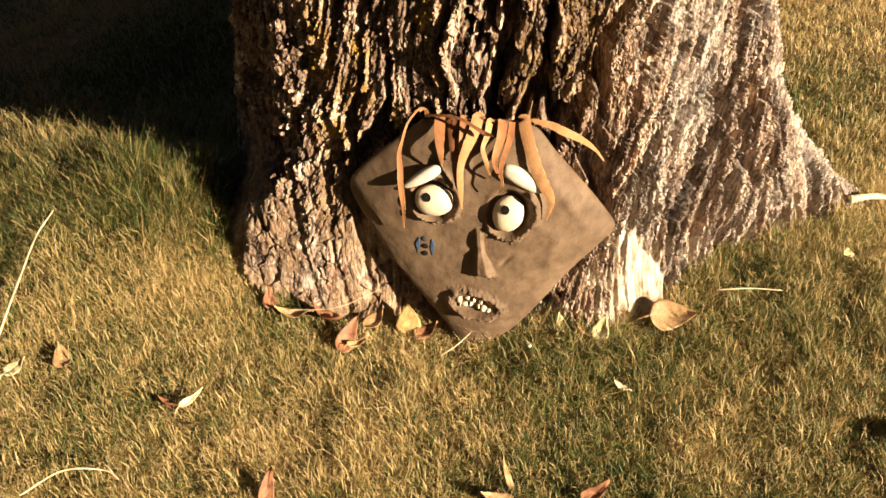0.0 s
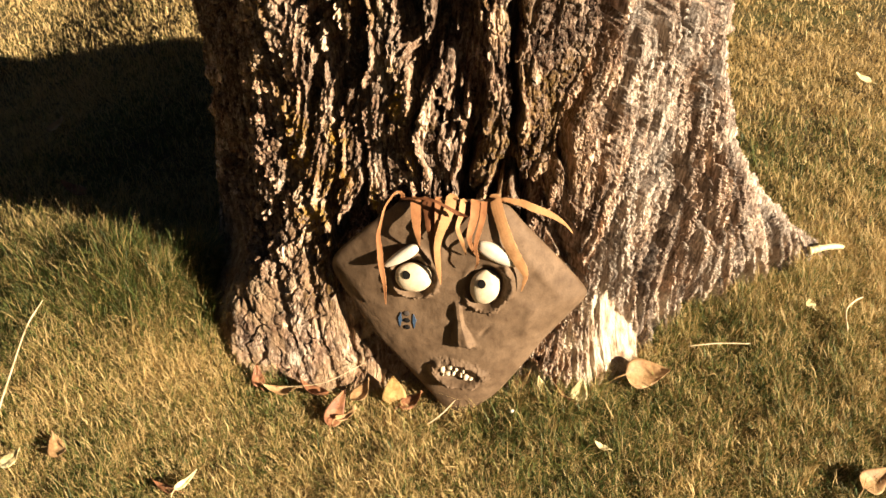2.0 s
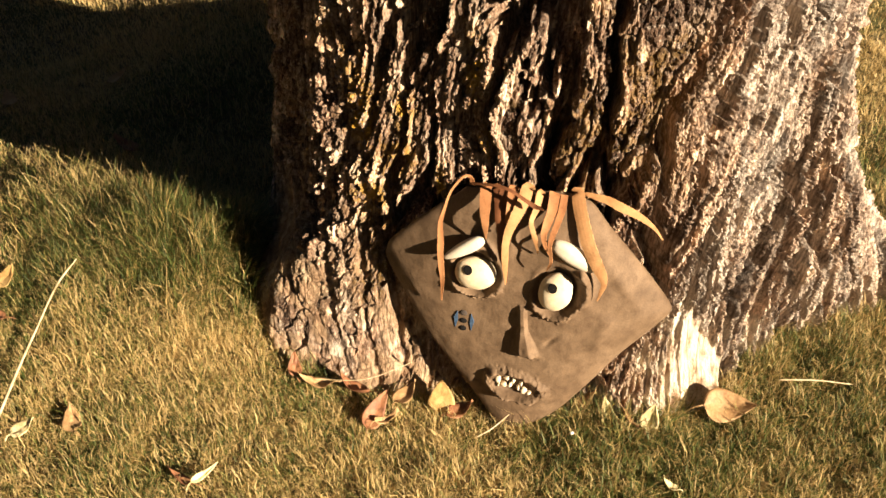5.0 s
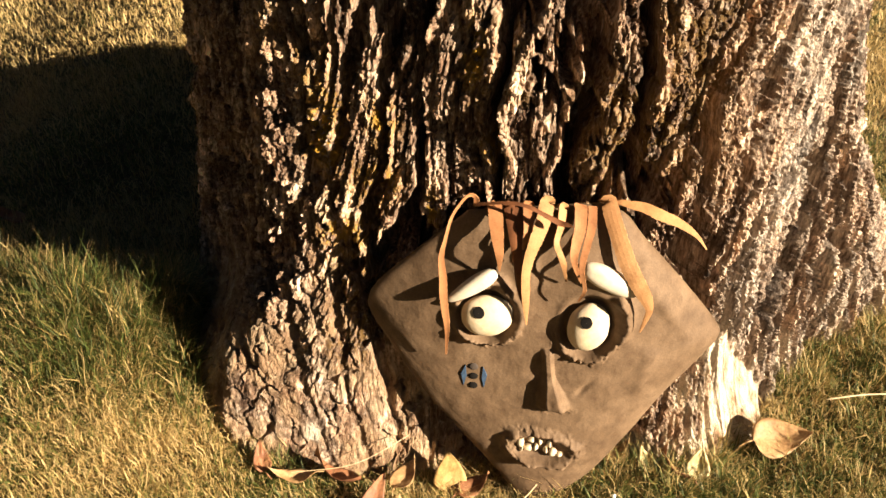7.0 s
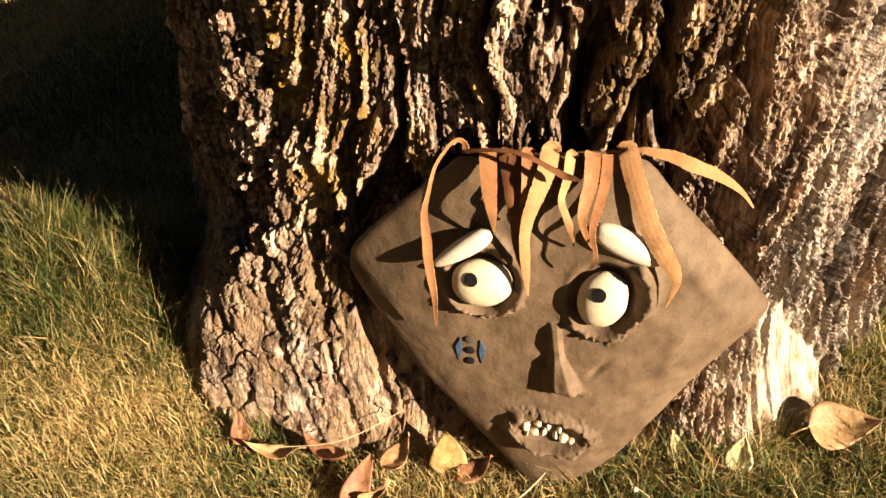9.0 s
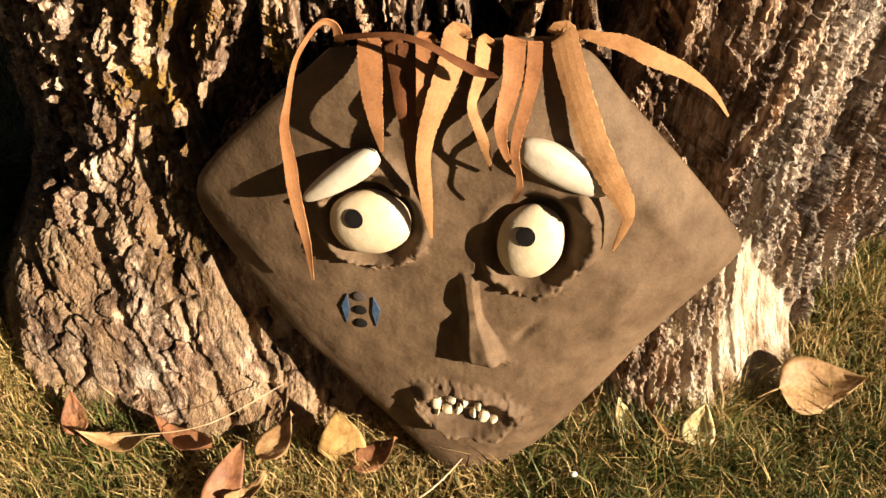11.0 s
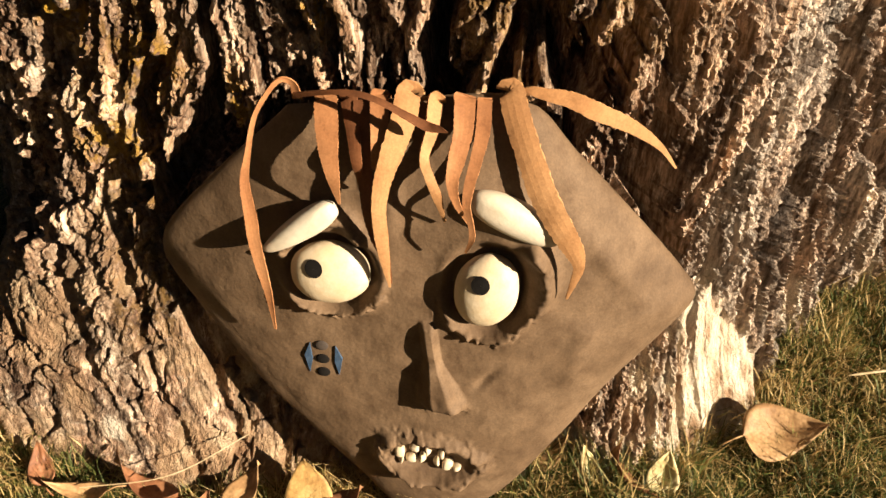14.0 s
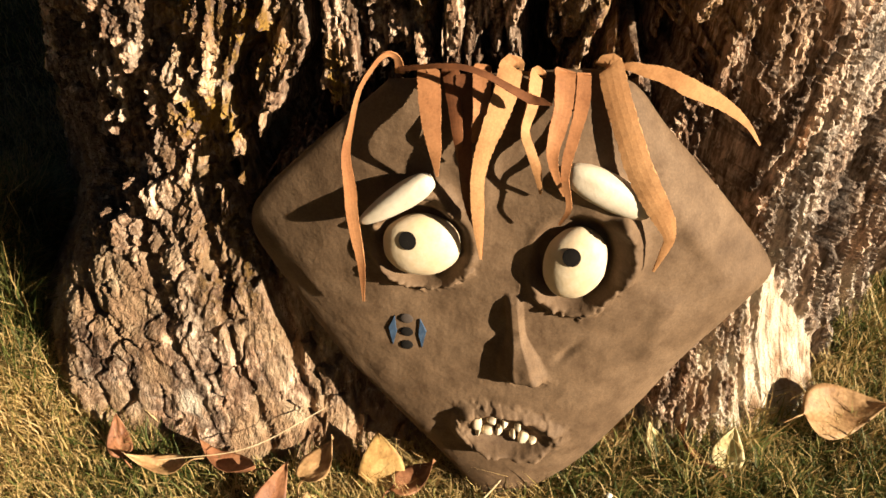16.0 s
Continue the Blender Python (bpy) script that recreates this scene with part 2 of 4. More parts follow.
def ground_height(x, y):
    x, y = np.atleast_1d(np.asarray(x, float)), np.atleast_1d(np.asarray(y, float))
    z = -0.004 + 0.125 * np.exp(-((x + 0.62) / 0.28) ** 2 - ((y - 1.58) / 0.23) ** 2)
    z = z + 0.055 * np.exp(-((x + 0.95) / 0.38) ** 2 - ((y - 1.78) / 0.24) ** 2) + 0.03 * np.exp(-((x - 0.9) / 0.35) ** 2 - ((y - 1.6) / 0.4) ** 2)
    z = z - 0.012 * np.exp(-((x - 0.45) / 0.12) ** 2 - ((y - 1.3) / 0.08) ** 2)
    z = z - 0.012 * np.exp(-((x - 0.08) / 0.15) ** 2 - ((y - 1.22) / 0.12) ** 2)
    # the lawn falls away behind the bank and rises behind the trunk
    z = z - (0.14 * smooth(-0.85, -1.9, x) + 0.24 * smooth(2.0, 3.8, y) * smooth(-0.75, -2.2, x)) * smooth(0.2, 1.3, y)
    z = z + 0.1 * np.exp(-((x + 0.5) / 0.4) ** 2 - ((y - 3.3) / 0.6) ** 2)
    near = np.exp(-((x / 4) ** 2 + ((y - 1.5) / 4) ** 2))
    return z + near * (0.018 * (fbm(x * 4.5 + 40, y * 4.5 + 40, 31, 3) - 0.5))


def trunk_radius(a, z):
    """Radius without bark, at the angle a in degrees and the height z."""
    r = 0.535 - 0.05 * np.clip(z - 0.9, 0, 2.4)
    r = r * (1 - 0.12 * smooth(5, 60, a) - 0.2 * smooth(-185, -240, a))
    # a nearly flat face beside the front, ending in a blunt corner
    face = smooth(-152, -138, a) * smooth(-97, -106, a)
    r = r * (1 - face) + (r - 0.014) / np.cos(np.radians(np.clip(a + 116.8, -22.5, 15))) * face
    r = r + 0.05 * np.exp(-z / 0.12)
    r = r + 0.23 * np.exp(-((a + 9) / 20) ** 2) * np.exp(-np.clip(z, 0, None) / 0.5) + 0.05 * np.exp(-((a + 6) / 18) ** 2) * smooth(0.6, 0.15, z)
    r = r + 0.18 * np.exp(-((a + 5) / 8) ** 2) * np.exp(-np.clip(z, 0, None) / 0.1)
    # a root whose crest swings outwards towards the ground
    off = a + 130 + 20 * smooth(0.42, 0.0, z)
    r = r + (0.1 * smooth(0.4, 0.0, z) + 0.03 * smooth(0.75, 0.2, z)) * np.exp(-(off / np.where(off < 0, 13, 24)) ** 2)
    r = r + 0.055 * np.exp(-((a + 54) / 15) ** 2) * np.exp(-np.clip(z, 0, None) / 0.09)
    r = r + 0.055 * np.exp(-((a + 124) / 12) ** 2) * np.exp(-np.clip(z, 0, None) / 0.1)
    r = r + 0.075 * np.exp(-((a + 180) / 24) ** 2) * np.exp(-np.clip(z, 0, None) / 1.2)
    r = r + 0.2 * np.exp(-((a - 60) / 25) ** 2) * np.exp(-z / 0.3) + 0.2 * np.exp(-((a + 230) / 25) ** 2) * np.exp(-z / 0.3)
    r = r + 0.03 * np.exp(-((a + 70) / 15) ** 2) * smooth(0.3, 0.65, z)
    r = r - 0.045 * np.exp(-((a + 100) / 14) ** 2) * (1 - smooth(0.4, 0.7, z))
    return r


def make_ground():
    inner = np.linspace(-4.5, 4.5, 181)
    outer = np.array([5, 6, 8, 12, 20, 40, 90, 200, 400])
    line = np.concatenate([-outer[::-1], inner, outer])
    x, y = np.meshgrid(line, line + 1.8)
    me = grid_mesh("ground", np.stack([x, y, ground_height(x, y)], -1), len(line), len(line), SOIL)
    tagged(new("ground", me), "dry autumn lawn soil with thatch under short grass", "ground", kind="structure")


def make_blades(n, x0, x1, y0, y1, tall, wide, seed, keep=None):
    rng = np.random.default_rng(seed)
    x, y = rng.uniform(x0, x1, n), rng.uniform(y0, y1, n)
    ok = np.hypot(x - TRUNK[0], y - TRUNK[1]) > trunk_radius(wrap_angle(x, y), np.full(n, 0.04)) - 0.015
    if keep is not None:
        ok &= keep(x, y, rng.random(n))
    x, y = x[ok], y[ok]
    n = len(x)
    z = ground_height(x, y)
    # tall tuft on the bank beside the trunk
    tuft = np.exp(-((x + 0.58) / 0.2) ** 2 - ((y - 1.58) / 0.18) ** 2) + 0.6 * np.exp(-((x + 1.0) / 0.36) ** 2 - ((y - 1.85) / 0.2) ** 2)
    fringe = np.exp(-((np.hypot(x - TRUNK[0], y - TRUNK[1]) - trunk_radius(wrap_angle(x, y), np.full(n, 0.04))) / 0.05) ** 2)
    length = tall * rng.uniform(0.55, 1.3, n) * (1 + 1.7 * np.clip(tuft, 0, 1) + 0.5 * fringe * rng.random(n) * smooth(-0.1, 0.05, x) + 0.9 * rng.random(n) * np.exp(-((x - 0.28) / 0.3) ** 2 - ((y - 1.23) / 0.07) ** 2))
    length = length * (0.25 + 1.5 * fbm(x * 19 + 20, y * 19 + 20, 91, 3))
    width = wide * rng.uniform(0.5, 1.2, n) * np.where(rng.random(n) < 0.12, 1.8, 1.0)
    turn = rng.uniform(0, 2 * np.pi, n)
    lean = rng.uniform(0.2, 1.75, n) * (1 - 0.25 * np.clip(tuft, 0, 1))
    # in the tuft the blades bend towards the trunk
    turn = np.where(rng.random(n) < 0.6 * np.clip(tuft, 0, 1), rng.normal(0.1, 0.6, n), turn)
    dx, dy = np.cos(turn), np.sin(turn)
    sx, sy = -dy * width / 2, dx * width / 2
    out1, up1 = np.sin(lean * 0.6) * length * 0.55, np.cos(lean * 0.6) * length * 0.55
    out2, up2 = out1 + np.sin(lean * 1.25) * length * 0.5, up1 + np.cos(lean * 1.25) * length * 0.5
    base = np.stack([x, y, z - 0.004], -1)
    side = np.stack([sx, sy, np.zeros(n)], -1)
    way = np.stack([dx, dy, np.zeros(n)], -1)
    up = np.array([0, 0, 1.0])
    p1 = base + way * out1[:, None] + up * up1[:, None]
    p2 = base + way * out2[:, None] + up * np.maximum(up2, 0.3 * up1)[:, None] + side / width[:, None] * (length * rng.normal(0, 0.35, n))[:, None]
    co = np.stack([base - side, base + side, p1 + side * 0.8, p1 - side * 0.8, p2], 1).reshape(-1, 3)
    k = np.arange(n)[:, None] * 5
    tris = np.concatenate([k + np.array([0, 1, 2]), k + np.array([0, 2, 3]), k + np.array([3, 2, 4])])
    patch = fbm(x * 3.1 + 7, y * 3.1 + 3, 77, 4)
    bank = np.exp(-((x + 0.72) / 0.36) ** 2 - ((y - 1.58) / 0.17) ** 2)
    dry = 0.59 + 1.5 * (patch - 0.5) - 0.34 * np.clip(tuft, 0, 1) - 0.42 * bank
    dry += 0.75 * np.exp(-((x + 0.55) / 0.17) ** 2 - ((y - 1.36) / 0.1) ** 2) + 0.4 * np.exp(-((x + 0.4) / 0.25) ** 2 - ((y - 1.22) / 0.1) ** 2)
    dry -= 0.3 * np.exp(-((x - 0.1) / 0.3) ** 2 - ((y - 1.17) / 0.08) ** 2)
    dry -= 0.22 * np.exp(-((x - 0.75) / 0.3) ** 2 - ((y - 1.3) / 0.16) ** 2)
    dry += 0.62 * smooth(2.2, 3.0, y) + 0.7 * (fbm(x * 22 + 5, y * 22 + 5, 93, 3) - 0.5)
    dry += 0.2 * smooth(0.9, 1.4, x) * smooth(1.4, 2.0, y)
    dry = np.clip(dry, 0.22, 1.1)
    return co, tris, np.repeat(dry, 5)


def wrap_angle(x, y):
    a = np.degrees(np.arctan2(y - TRUNK[1], x - TRUNK[0]))
    return np.where(a > 90, a - 360, a)


def make_grass():
    sets = [
        make_blades(330000, -1.05, 1.25, 0.72, 1.85, 0.032, 0.0016, 1),
        make_blades(240000, -2.0, 2.0, 0.5, 3.2, 0.034, 0.0023, 2, lambda x, y, r: ~((np.abs(x - 0.1) < 1.15) & (y < 1.85) & (y > 0.72))),
        make_blades(150000, -3.2, 2.6, 0.5, 5.4, 0.038, 0.0036, 5, lambda x, y, r: (np.abs(x) > 2.0) | (y > 3.2)),
        make_blades(70000, -7, 6, -2.5, 10, 0.05, 0.008, 3, lambda x, y, r: (x > 2.6) | (x < -3.2) | (y > 5.4) | (y < 0.5)),
    ]
    c, t, d = make_blades(34000, -1.3, 1.4, 0.7, 2.2, 0.04, 0.0014, 4, lambda x, y, r: r > 0.9 * np.exp(-((x + 0.7) / 0.4) ** 2 - ((y - 1.55) / 0.25) ** 2))
    sets.append((c + np.array((0, 0, 0.006)), t, d * 0.3 + 0.75))
    co, tris, dry, start = [], [], [], 0
    for c, t, d in sets:
        co.append(c), tris.append(t + start), dry.append(d)
        start += len(c)
    me = array_mesh("grass", np.concatenate(co), np.concatenate(tris), GRASS, False)
    float_attribute(me, "dry", np.concatenate(dry))
    tagged(new("grass", me), "short half-dry straw and green lawn grass blades", "grass", kind="stuff")


# ---- tree ----
def make_trunk():
    a = np.concatenate([np.linspace(-200, 22, 1080), np.linspace(22, 160, 60)[1:-1]])
    z = np.concatenate([np.linspace(-0.1, 1.0, 480), np.linspace(1.0, 4.6, 50)[1:]])
    A, Z = np.meshgrid(a, z)
    A = np.where(A > 90, A - 360, A)
    r = trunk_radius(A, np.clip(Z, 0, None))
    # length along the surface, so that strands fan out over the roots
    step = np.abs(np.diff(a, append=a[-1] + 1.0))
    seg = np.hypot(r * np.radians(step), np.diff(r, axis=1, append=r[:, -1:]))
    u = np.cumsum(seg, axis=1)
    u = u - u[:, [int(np.argmin(np.abs(a + 100)))]] + 0.02
    # interlaced plates with deep ragged furrows between them; on the flank they slant
    slant = smooth(-108, -45, A) * smooth(-8, -30, A)
    warp = (fbm(u * 5 + 50, Z * 3.2 + 50, 3, 2) - 0.5) * 0.1 + (fbm(u * 16 + 5, Z * 9 + 5, 5, 2) - 0.5) * 0.022
    uu, zz = u + warp - 0.3 * slant * (Z - 0.3), Z + (fbm(u * 5 + 9, Z * 3 + 20, 4, 2) - 0.5) * 0.16
    rag = 0.34 * (fbm(u * 45 + 9, Z * 20 + 4, 7, 4) - 0.5) + 0.34 * (fbm(u * 130 + 9, Z * 60 + 4, 8, 3) - 0.5)
    flank = smooth(-72, -48, A)
    flat = smooth(-115, -131, A)
    low = smooth(0.0, 0.2, Z)
    f1, f2, own = cells(uu / (0.078 - 0.026 * flank) + 100, zz / (0.46 - 0.12 * flank) + 100, 11)
    edge = f2 - f1
    plate = smooth(0.07 - 0.07 * flank, 0.23 - 0.13 * flank, edge + rag * (0.9 - 0.55 * flank) * smooth(0.0, 0.12, edge))
    deep = 0.085 - 0.01 * flank - 0.055 * flat
    disp = -deep * (1 - plate) * (0.4 + 0.6 * low) + 0.026 * (own - 0.6) * low * (1 - 0.5 * flat)
    # broken strands along the plates
    g1, g2, own2 = cells(uu / (0.021 - 0.003 * flank) + 60, zz / (0.15 + 0.06 * flank - 0.11 * flat) + 60, 23)
    cleft = 1 - smooth(0.03, 0.32 + 0.08 * flank, g2 - g1 + (0.8 - 0.35 * flank) * rag)
    disp = disp - (0.013 + 0.04 * flank) * cleft * smooth(0.35, 0.6, fbm(u * 14 + 2, Z * 8 + 2, 25, 3) + 0.12 * flank) + 0.012 * (own2 - 0.5)
    h1, h2, own3 = cells(uu / 0.0095 + 30, zz / (0.03 - 0.018 * flat) + 30, 29)
    disp = disp + 0.008 * (own3 - 0.5) - 0.004 * (1 - smooth(0.0, 0.3, h2 - h1))
    # small flakes with sharp rims
    k1, k2, own4 = cells(u / 0.006 + 30, Z / 0.009 + 30, 33)
    disp = disp + (0.007 * (own4 - 0.5) - 0.003 * (1 - smooth(0.0, 0.25, k2 - k1))) * (0.8 + 0.1 * flat)
    disp = disp + 0.02 * (fbm(u * 6 + 3, Z * 3 + 5, 41, 3) - 0.5) + 0.012 * (fbm(uu * 110 + 7, zz * 45 + 2, 43, 4) - 0.5)
    disp = disp * (0.35 + 0.65 * smooth(-0.02, 0.16, Z + 0.12 * (1 - flat)))
    wobble = 0.16 * (fbm(u * 12 + 8, Z * 9 + 8, 57, 3) - 0.5)
    foot = smooth(0.34, 0.2, Z + wobble) * smooth(-90, -103, A) * smooth(-172, -156, A)
    cu, cz = u + 0.05 * (fbm(u * 25 + 4, Z * 25 + 4, 53, 3) - 0.5), Z + 0.06 * (fbm(u * 25 + 14, Z * 25 + 4, 54, 3) - 0.5)
    c1, c2, _ = cells(cu / 0.045 + 8, cz / 0.06 + 8, 51)
    crack = c2 - c1
    disp = disp * (1 - 0.8 * foot) - 0.014 * foot * (1 - smooth(0.0, 0.12, crack)) * smooth(0.38, 0.55, fbm(u * 16 + 3, Z * 16 + 9, 59, 3)) + 0.03 * foot * (fbm(u * 9 + 3, Z * 9 + 9, 60, 3) - 0.5)
    disp = disp * (1 - 0.3 * flat)
    r = r + 0.012 * flat * (fbm(u * 22 + 4, Z * 22 + 7, 47, 3) - 0.5) * 2
    x0 = TRUNK[0] + r * np.cos(np.radians(A))
    # bare wood, smooth
    wob = 0.045 * (fbm(u * 11 + 5, Z * 9 + 5, 61, 4) - 0.5)
    right = 0.395 + 0.135 * smooth(0.3, 0.0, Z)
    bare = smooth(0.0, 0.01, x0 + 0.6 * wob - 0.375 - 0.1 * Z) * smooth(right + 0.005, right - 0.005, x0 + wob) * smooth(0.27, 0.25, Z)
    split = 1 - smooth(0.0, 0.035, np.abs(fbm(u * 20 + 5, Z * 2.5 + 5, 66, 3) - 0.5))
    bare = bare * (1 - 0.75 * split * smooth(0.47, 0.42, x0))
    bare = np.where((A > -75) & (A < -20), bare, 0)
    streak = smooth(0.5, 0.6, fbm(u * 60 + 5, Z * 10 + 5, 63, 3))
    side = smooth(0.02, 0.0, np.abs(x0 + wob - 0.35) - 0.04) * smooth(0.25, 0.17, Z + wob) * np.where((A > -80) & (A < -20), 1, 0)
    thin = smooth(0.52, 0.62, fbm(u * 14 + 5, Z * 14 + 5, 65, 4)) * smooth(0.17, 0.05, Z + wob) * np.where((A > -160) & (A < -5), 1, 0)
    disp = disp * (1 - 0.97 * bare) - 0.012 * bare + 0.012 * bare * (fbm(u * 30 + 5, Z * 5 + 5, 62, 3) - 0.5)
    base = np.stack([TRUNK[0] + r * np.cos(np.radians(A)), TRUNK[1] + r * np.sin(np.radians(A)), Z], -1)
    out = np.cross(np.roll(base, -1, 1) - np.roll(base, 1, 1), np.gradient(base, axis=0))
    out /= np.linalg.norm(out, axis=-1, keepdims=True)
    co = base + out * disp[..., None]
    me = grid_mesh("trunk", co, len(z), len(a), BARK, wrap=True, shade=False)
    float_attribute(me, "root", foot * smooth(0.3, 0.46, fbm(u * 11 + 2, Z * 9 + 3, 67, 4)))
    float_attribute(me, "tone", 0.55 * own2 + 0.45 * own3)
    # covers only the sunward flank, brightening it by colour as sunlight would
    float_attribute(me, "sunlit_wear", smooth(-75, -50, A) * (0.35 + 0.65 * smooth(0.4, 0.6, fbm(u * 18 + 6, Z * 5 + 6, 73, 4))))
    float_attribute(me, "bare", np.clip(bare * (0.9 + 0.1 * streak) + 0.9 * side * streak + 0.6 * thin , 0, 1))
    lichen = smooth(0.5, 0.66, fbm(u * 9 + 15, Z * 7 + 5, 71, 3)) * 0.25 * smooth(-60, -85, A) * smooth(-150, -135, A) * smooth(0.1, 0.3, Z)
    for spot, height, wide, tall in ((-126.5, 0.41, 3.5, 0.035), (-120.5, 0.59, 2.0, 0.03), (-121, 0.5, 2.5, 0.03), (-104, 0.56, 1.5, 0.03), (-113, 0.46, 1.2, 0.03), (-107, 0.7, 1.5, 0.05), (-130, 0.56, 2.5, 0.06)):
        lichen = lichen * 0.985 + 1.1 * np.exp(-((A - spot) / wide) ** 2 - ((Z - height) / tall) ** 2)
    float_attribute(me, "lichen", np.clip(lichen, 0, 1))
    tree = tagged(new("tree"), "old thick tree trunk with deeply furrowed grey-brown bark", "tree")
    tree.location = (*TRUNK, 0)
    trunk = part("trunk", me, tree, m=Matrix.Translation((-TRUNK[0], -TRUNK[1], 0)))
    cap = bmesh.new()
    ring = [cap.verts.new((co[-1, j, 0], co[-1, j, 1], 4.6)) for j in range(0, len(a), 6)]
    cap.faces.new(ring)
    top = bpy.data.meshes.new("crosscut")
    cap.to_mesh(top)
    cap.free()
    top.materials.append(BARK)
    part("crosscut", top, tree, m=Matrix.Translation((-TRUNK[0], -TRUNK[1], 0)))


# ---- mask ----
OUTLINE = [(-0.118, 0.489), (-0.02, 0.5), (0.076, 0.501), (0.131, 0.447), (0.175, 0.399), (0.218, 0.35), (0.254, 0.304), (0.258, 0.283), (0.233, 0.25), (0.182, 0.187),
           (0.135, 0.114), (0.082, 0.041), (0.024, -0.008), (-0.002, -0.022), (-0.024, -0.014), (-0.064, 0.044), (-0.127, 0.119), (-0.176, 0.175), (-0.226, 0.25), (-0.259, 0.302), (-0.262, 0.33), (-0.246, 0.361), (-0.201, 0.41), (-0.155, 0.454)]
MID = np.array((0.0, 0.28))


def ellipse(x, z, cx, cz, a, c, turn=0.0):
    dx, dz = x - cx, z - cz
    ct, st = math.cos(turn), math.sin(turn)
    return np.sqrt(((dx * ct + dz * st) / a) ** 2 + ((dz * ct - dx * st) / c) ** 2)


def stroke(x, z, points, wide):
    """A soft ridge along a line of points, 1 on the line."""
    line = glide([(px, 0.0, pz) for px, pz in points], 24)
    near = np.full(np.shape(x), 9.0)
    for px, _, pz in line:
        near = np.minimum(near, np.hypot(x - px, z - pz))
    return np.exp(-(near / wide) ** 2)


def mask_relief(x, z):
    """How far the modelled face stands before the mask's mid-plane, besides its pillow shape."""
    h = 0.006 * (fbm(x * 12 + 9, z * 12 + 9, 81, 3) - 0.5) + 0.0012 * (fbm(x * 60 + 9, z * 60 + 9, 82, 3) - 0.5)
    lump = 0.45 + 1.1 * fbm(x * 70 + 3, z * 70 + 8, 83, 3)
    crumb = smooth(0.54, 0.68, fbm(x * 110 + 2, z * 110 + 2, 86, 2))
    e1, e2 = ellipse(x, z, -0.089, 0.336, 0.038, 0.035), ellipse(x, z, 0.053, 0.331, 0.032, 0.041)
    # sockets, with rims of torn crumbs below the eyes
    h = h - 0.009 * smooth(1.2, 0.95, e1) - 0.01 * smooth(1.3, 0.95, e2)
    low1, low2 = smooth(0.335, 0.305, z), smooth(0.325, 0.29, z)
    h = h + lump * 0.009 * np.exp(-((e1 - 1.28) / 0.13) ** 2) * (0.25 + 0.9 * low1) + 0.005 * crumb * np.exp(-((e1 - 1.42) / 0.15) ** 2) * low1
    h = h + lump * 0.009 * np.exp(-((e2 - 1.36) / 0.14) ** 2) * (0.1 + 0.75 * low2) + 0.005 * crumb * np.exp(-((e2 - 1.5) / 0.16) ** 2) * low2
    # the lid over one eye, the pad beside the other, the bed of its brow
    h = h + 0.0115 * stroke(x, z, [(-0.132, 0.356), (-0.118, 0.377), (-0.096, 0.389), (-0.076, 0.392), (-0.061, 0.376)], 0.0085) * (0.75 + 0.5 * lump)
    h = h + 0.014 * stroke(x, z, [(0.093, 0.376), (0.103, 0.358), (0.106, 0.338), (0.1, 0.317)], 0.0095) * (0.6 + 0.7 * lump)
    h = h + 0.01 * np.exp(-ellipse(x, z, 0.072, 0.4, 0.05, 0.02, -0.5) ** 2)
    # nose: a narrow bridge that widens to a blunt tip
    t = np.clip((0.292 - z) / 0.1, 0, 1)
    mid = -0.001 + 0.014 * t ** 1.4
    half = 0.0075 + 0.0125 * smooth(0.45, 0.95, t)
    body = smooth(1.3, 0.35, np.abs(x - mid) / half)
    dent = 1 - 0.28 * np.exp(-((z - 0.243) / 0.006) ** 2)
    h = h + (0.006 + 0.011 * t) * body * smooth(0.0, 0.12, t) * smooth(0.181, 0.191, z) * dent * (0.88 + 0.24 * fbm(x * 60 + 3, z * 60 + 3, 87, 2))
    h = h + 0.006 * np.exp(-ellipse(x, z, 0.03, 0.189, 0.009, 0.007) ** 2) + 0.003 * crumb * np.exp(-ellipse(x, z, 0.016, 0.182, 0.024, 0.006) ** 2)
    # mouth: thick lips round a hollow
    e = ellipse(x, z, 0.002, 0.108, 0.048, 0.026, -0.15)
    h = h + lump * (0.009 + 0.007 * smooth(0.108, 0.08, z)) * np.exp(-((e - 1.05) / 0.24) ** 2) - 0.004 * smooth(0.85, 0.5, e)
    h = h + 0.003 * crumb * np.exp(-((e - 1.15) / 0.3) ** 2)
    # folds in the cheek, the brow and the rim
    h = h + 0.0035 * stroke(x, z, [(0.146, 0.275), (0.143, 0.25), (0.138, 0.23)], 0.013)
    h = h - 0.004 * np.exp(-ellipse(x, z, 0.055, 0.222, 0.005, 0.014, -0.7) ** 2)
    h = h + 0.006 * np.exp(-ellipse(x, z, -0.035, 0.41, 0.012, 0.05) ** 2) + 0.004 * np.exp(-ellipse(x, z, 0.165, 0.35, 0.05, 0.012, -0.9) ** 2)
    return h


def bow(x):
    """The whole plate bows back at both sides, more on one."""
    return np.where(x < 0, 0.65, 0.42) * x ** 2


def pillow(x, s):
    """The smooth bulge of the plate: fuller on one half; s runs from the middle to the rim."""
    return (0.018 + 0.018 * smooth(-0.08, 0.1, x)) * np.sqrt(np.clip(1 - s ** 4.5, 0, 1)) - bow(x)


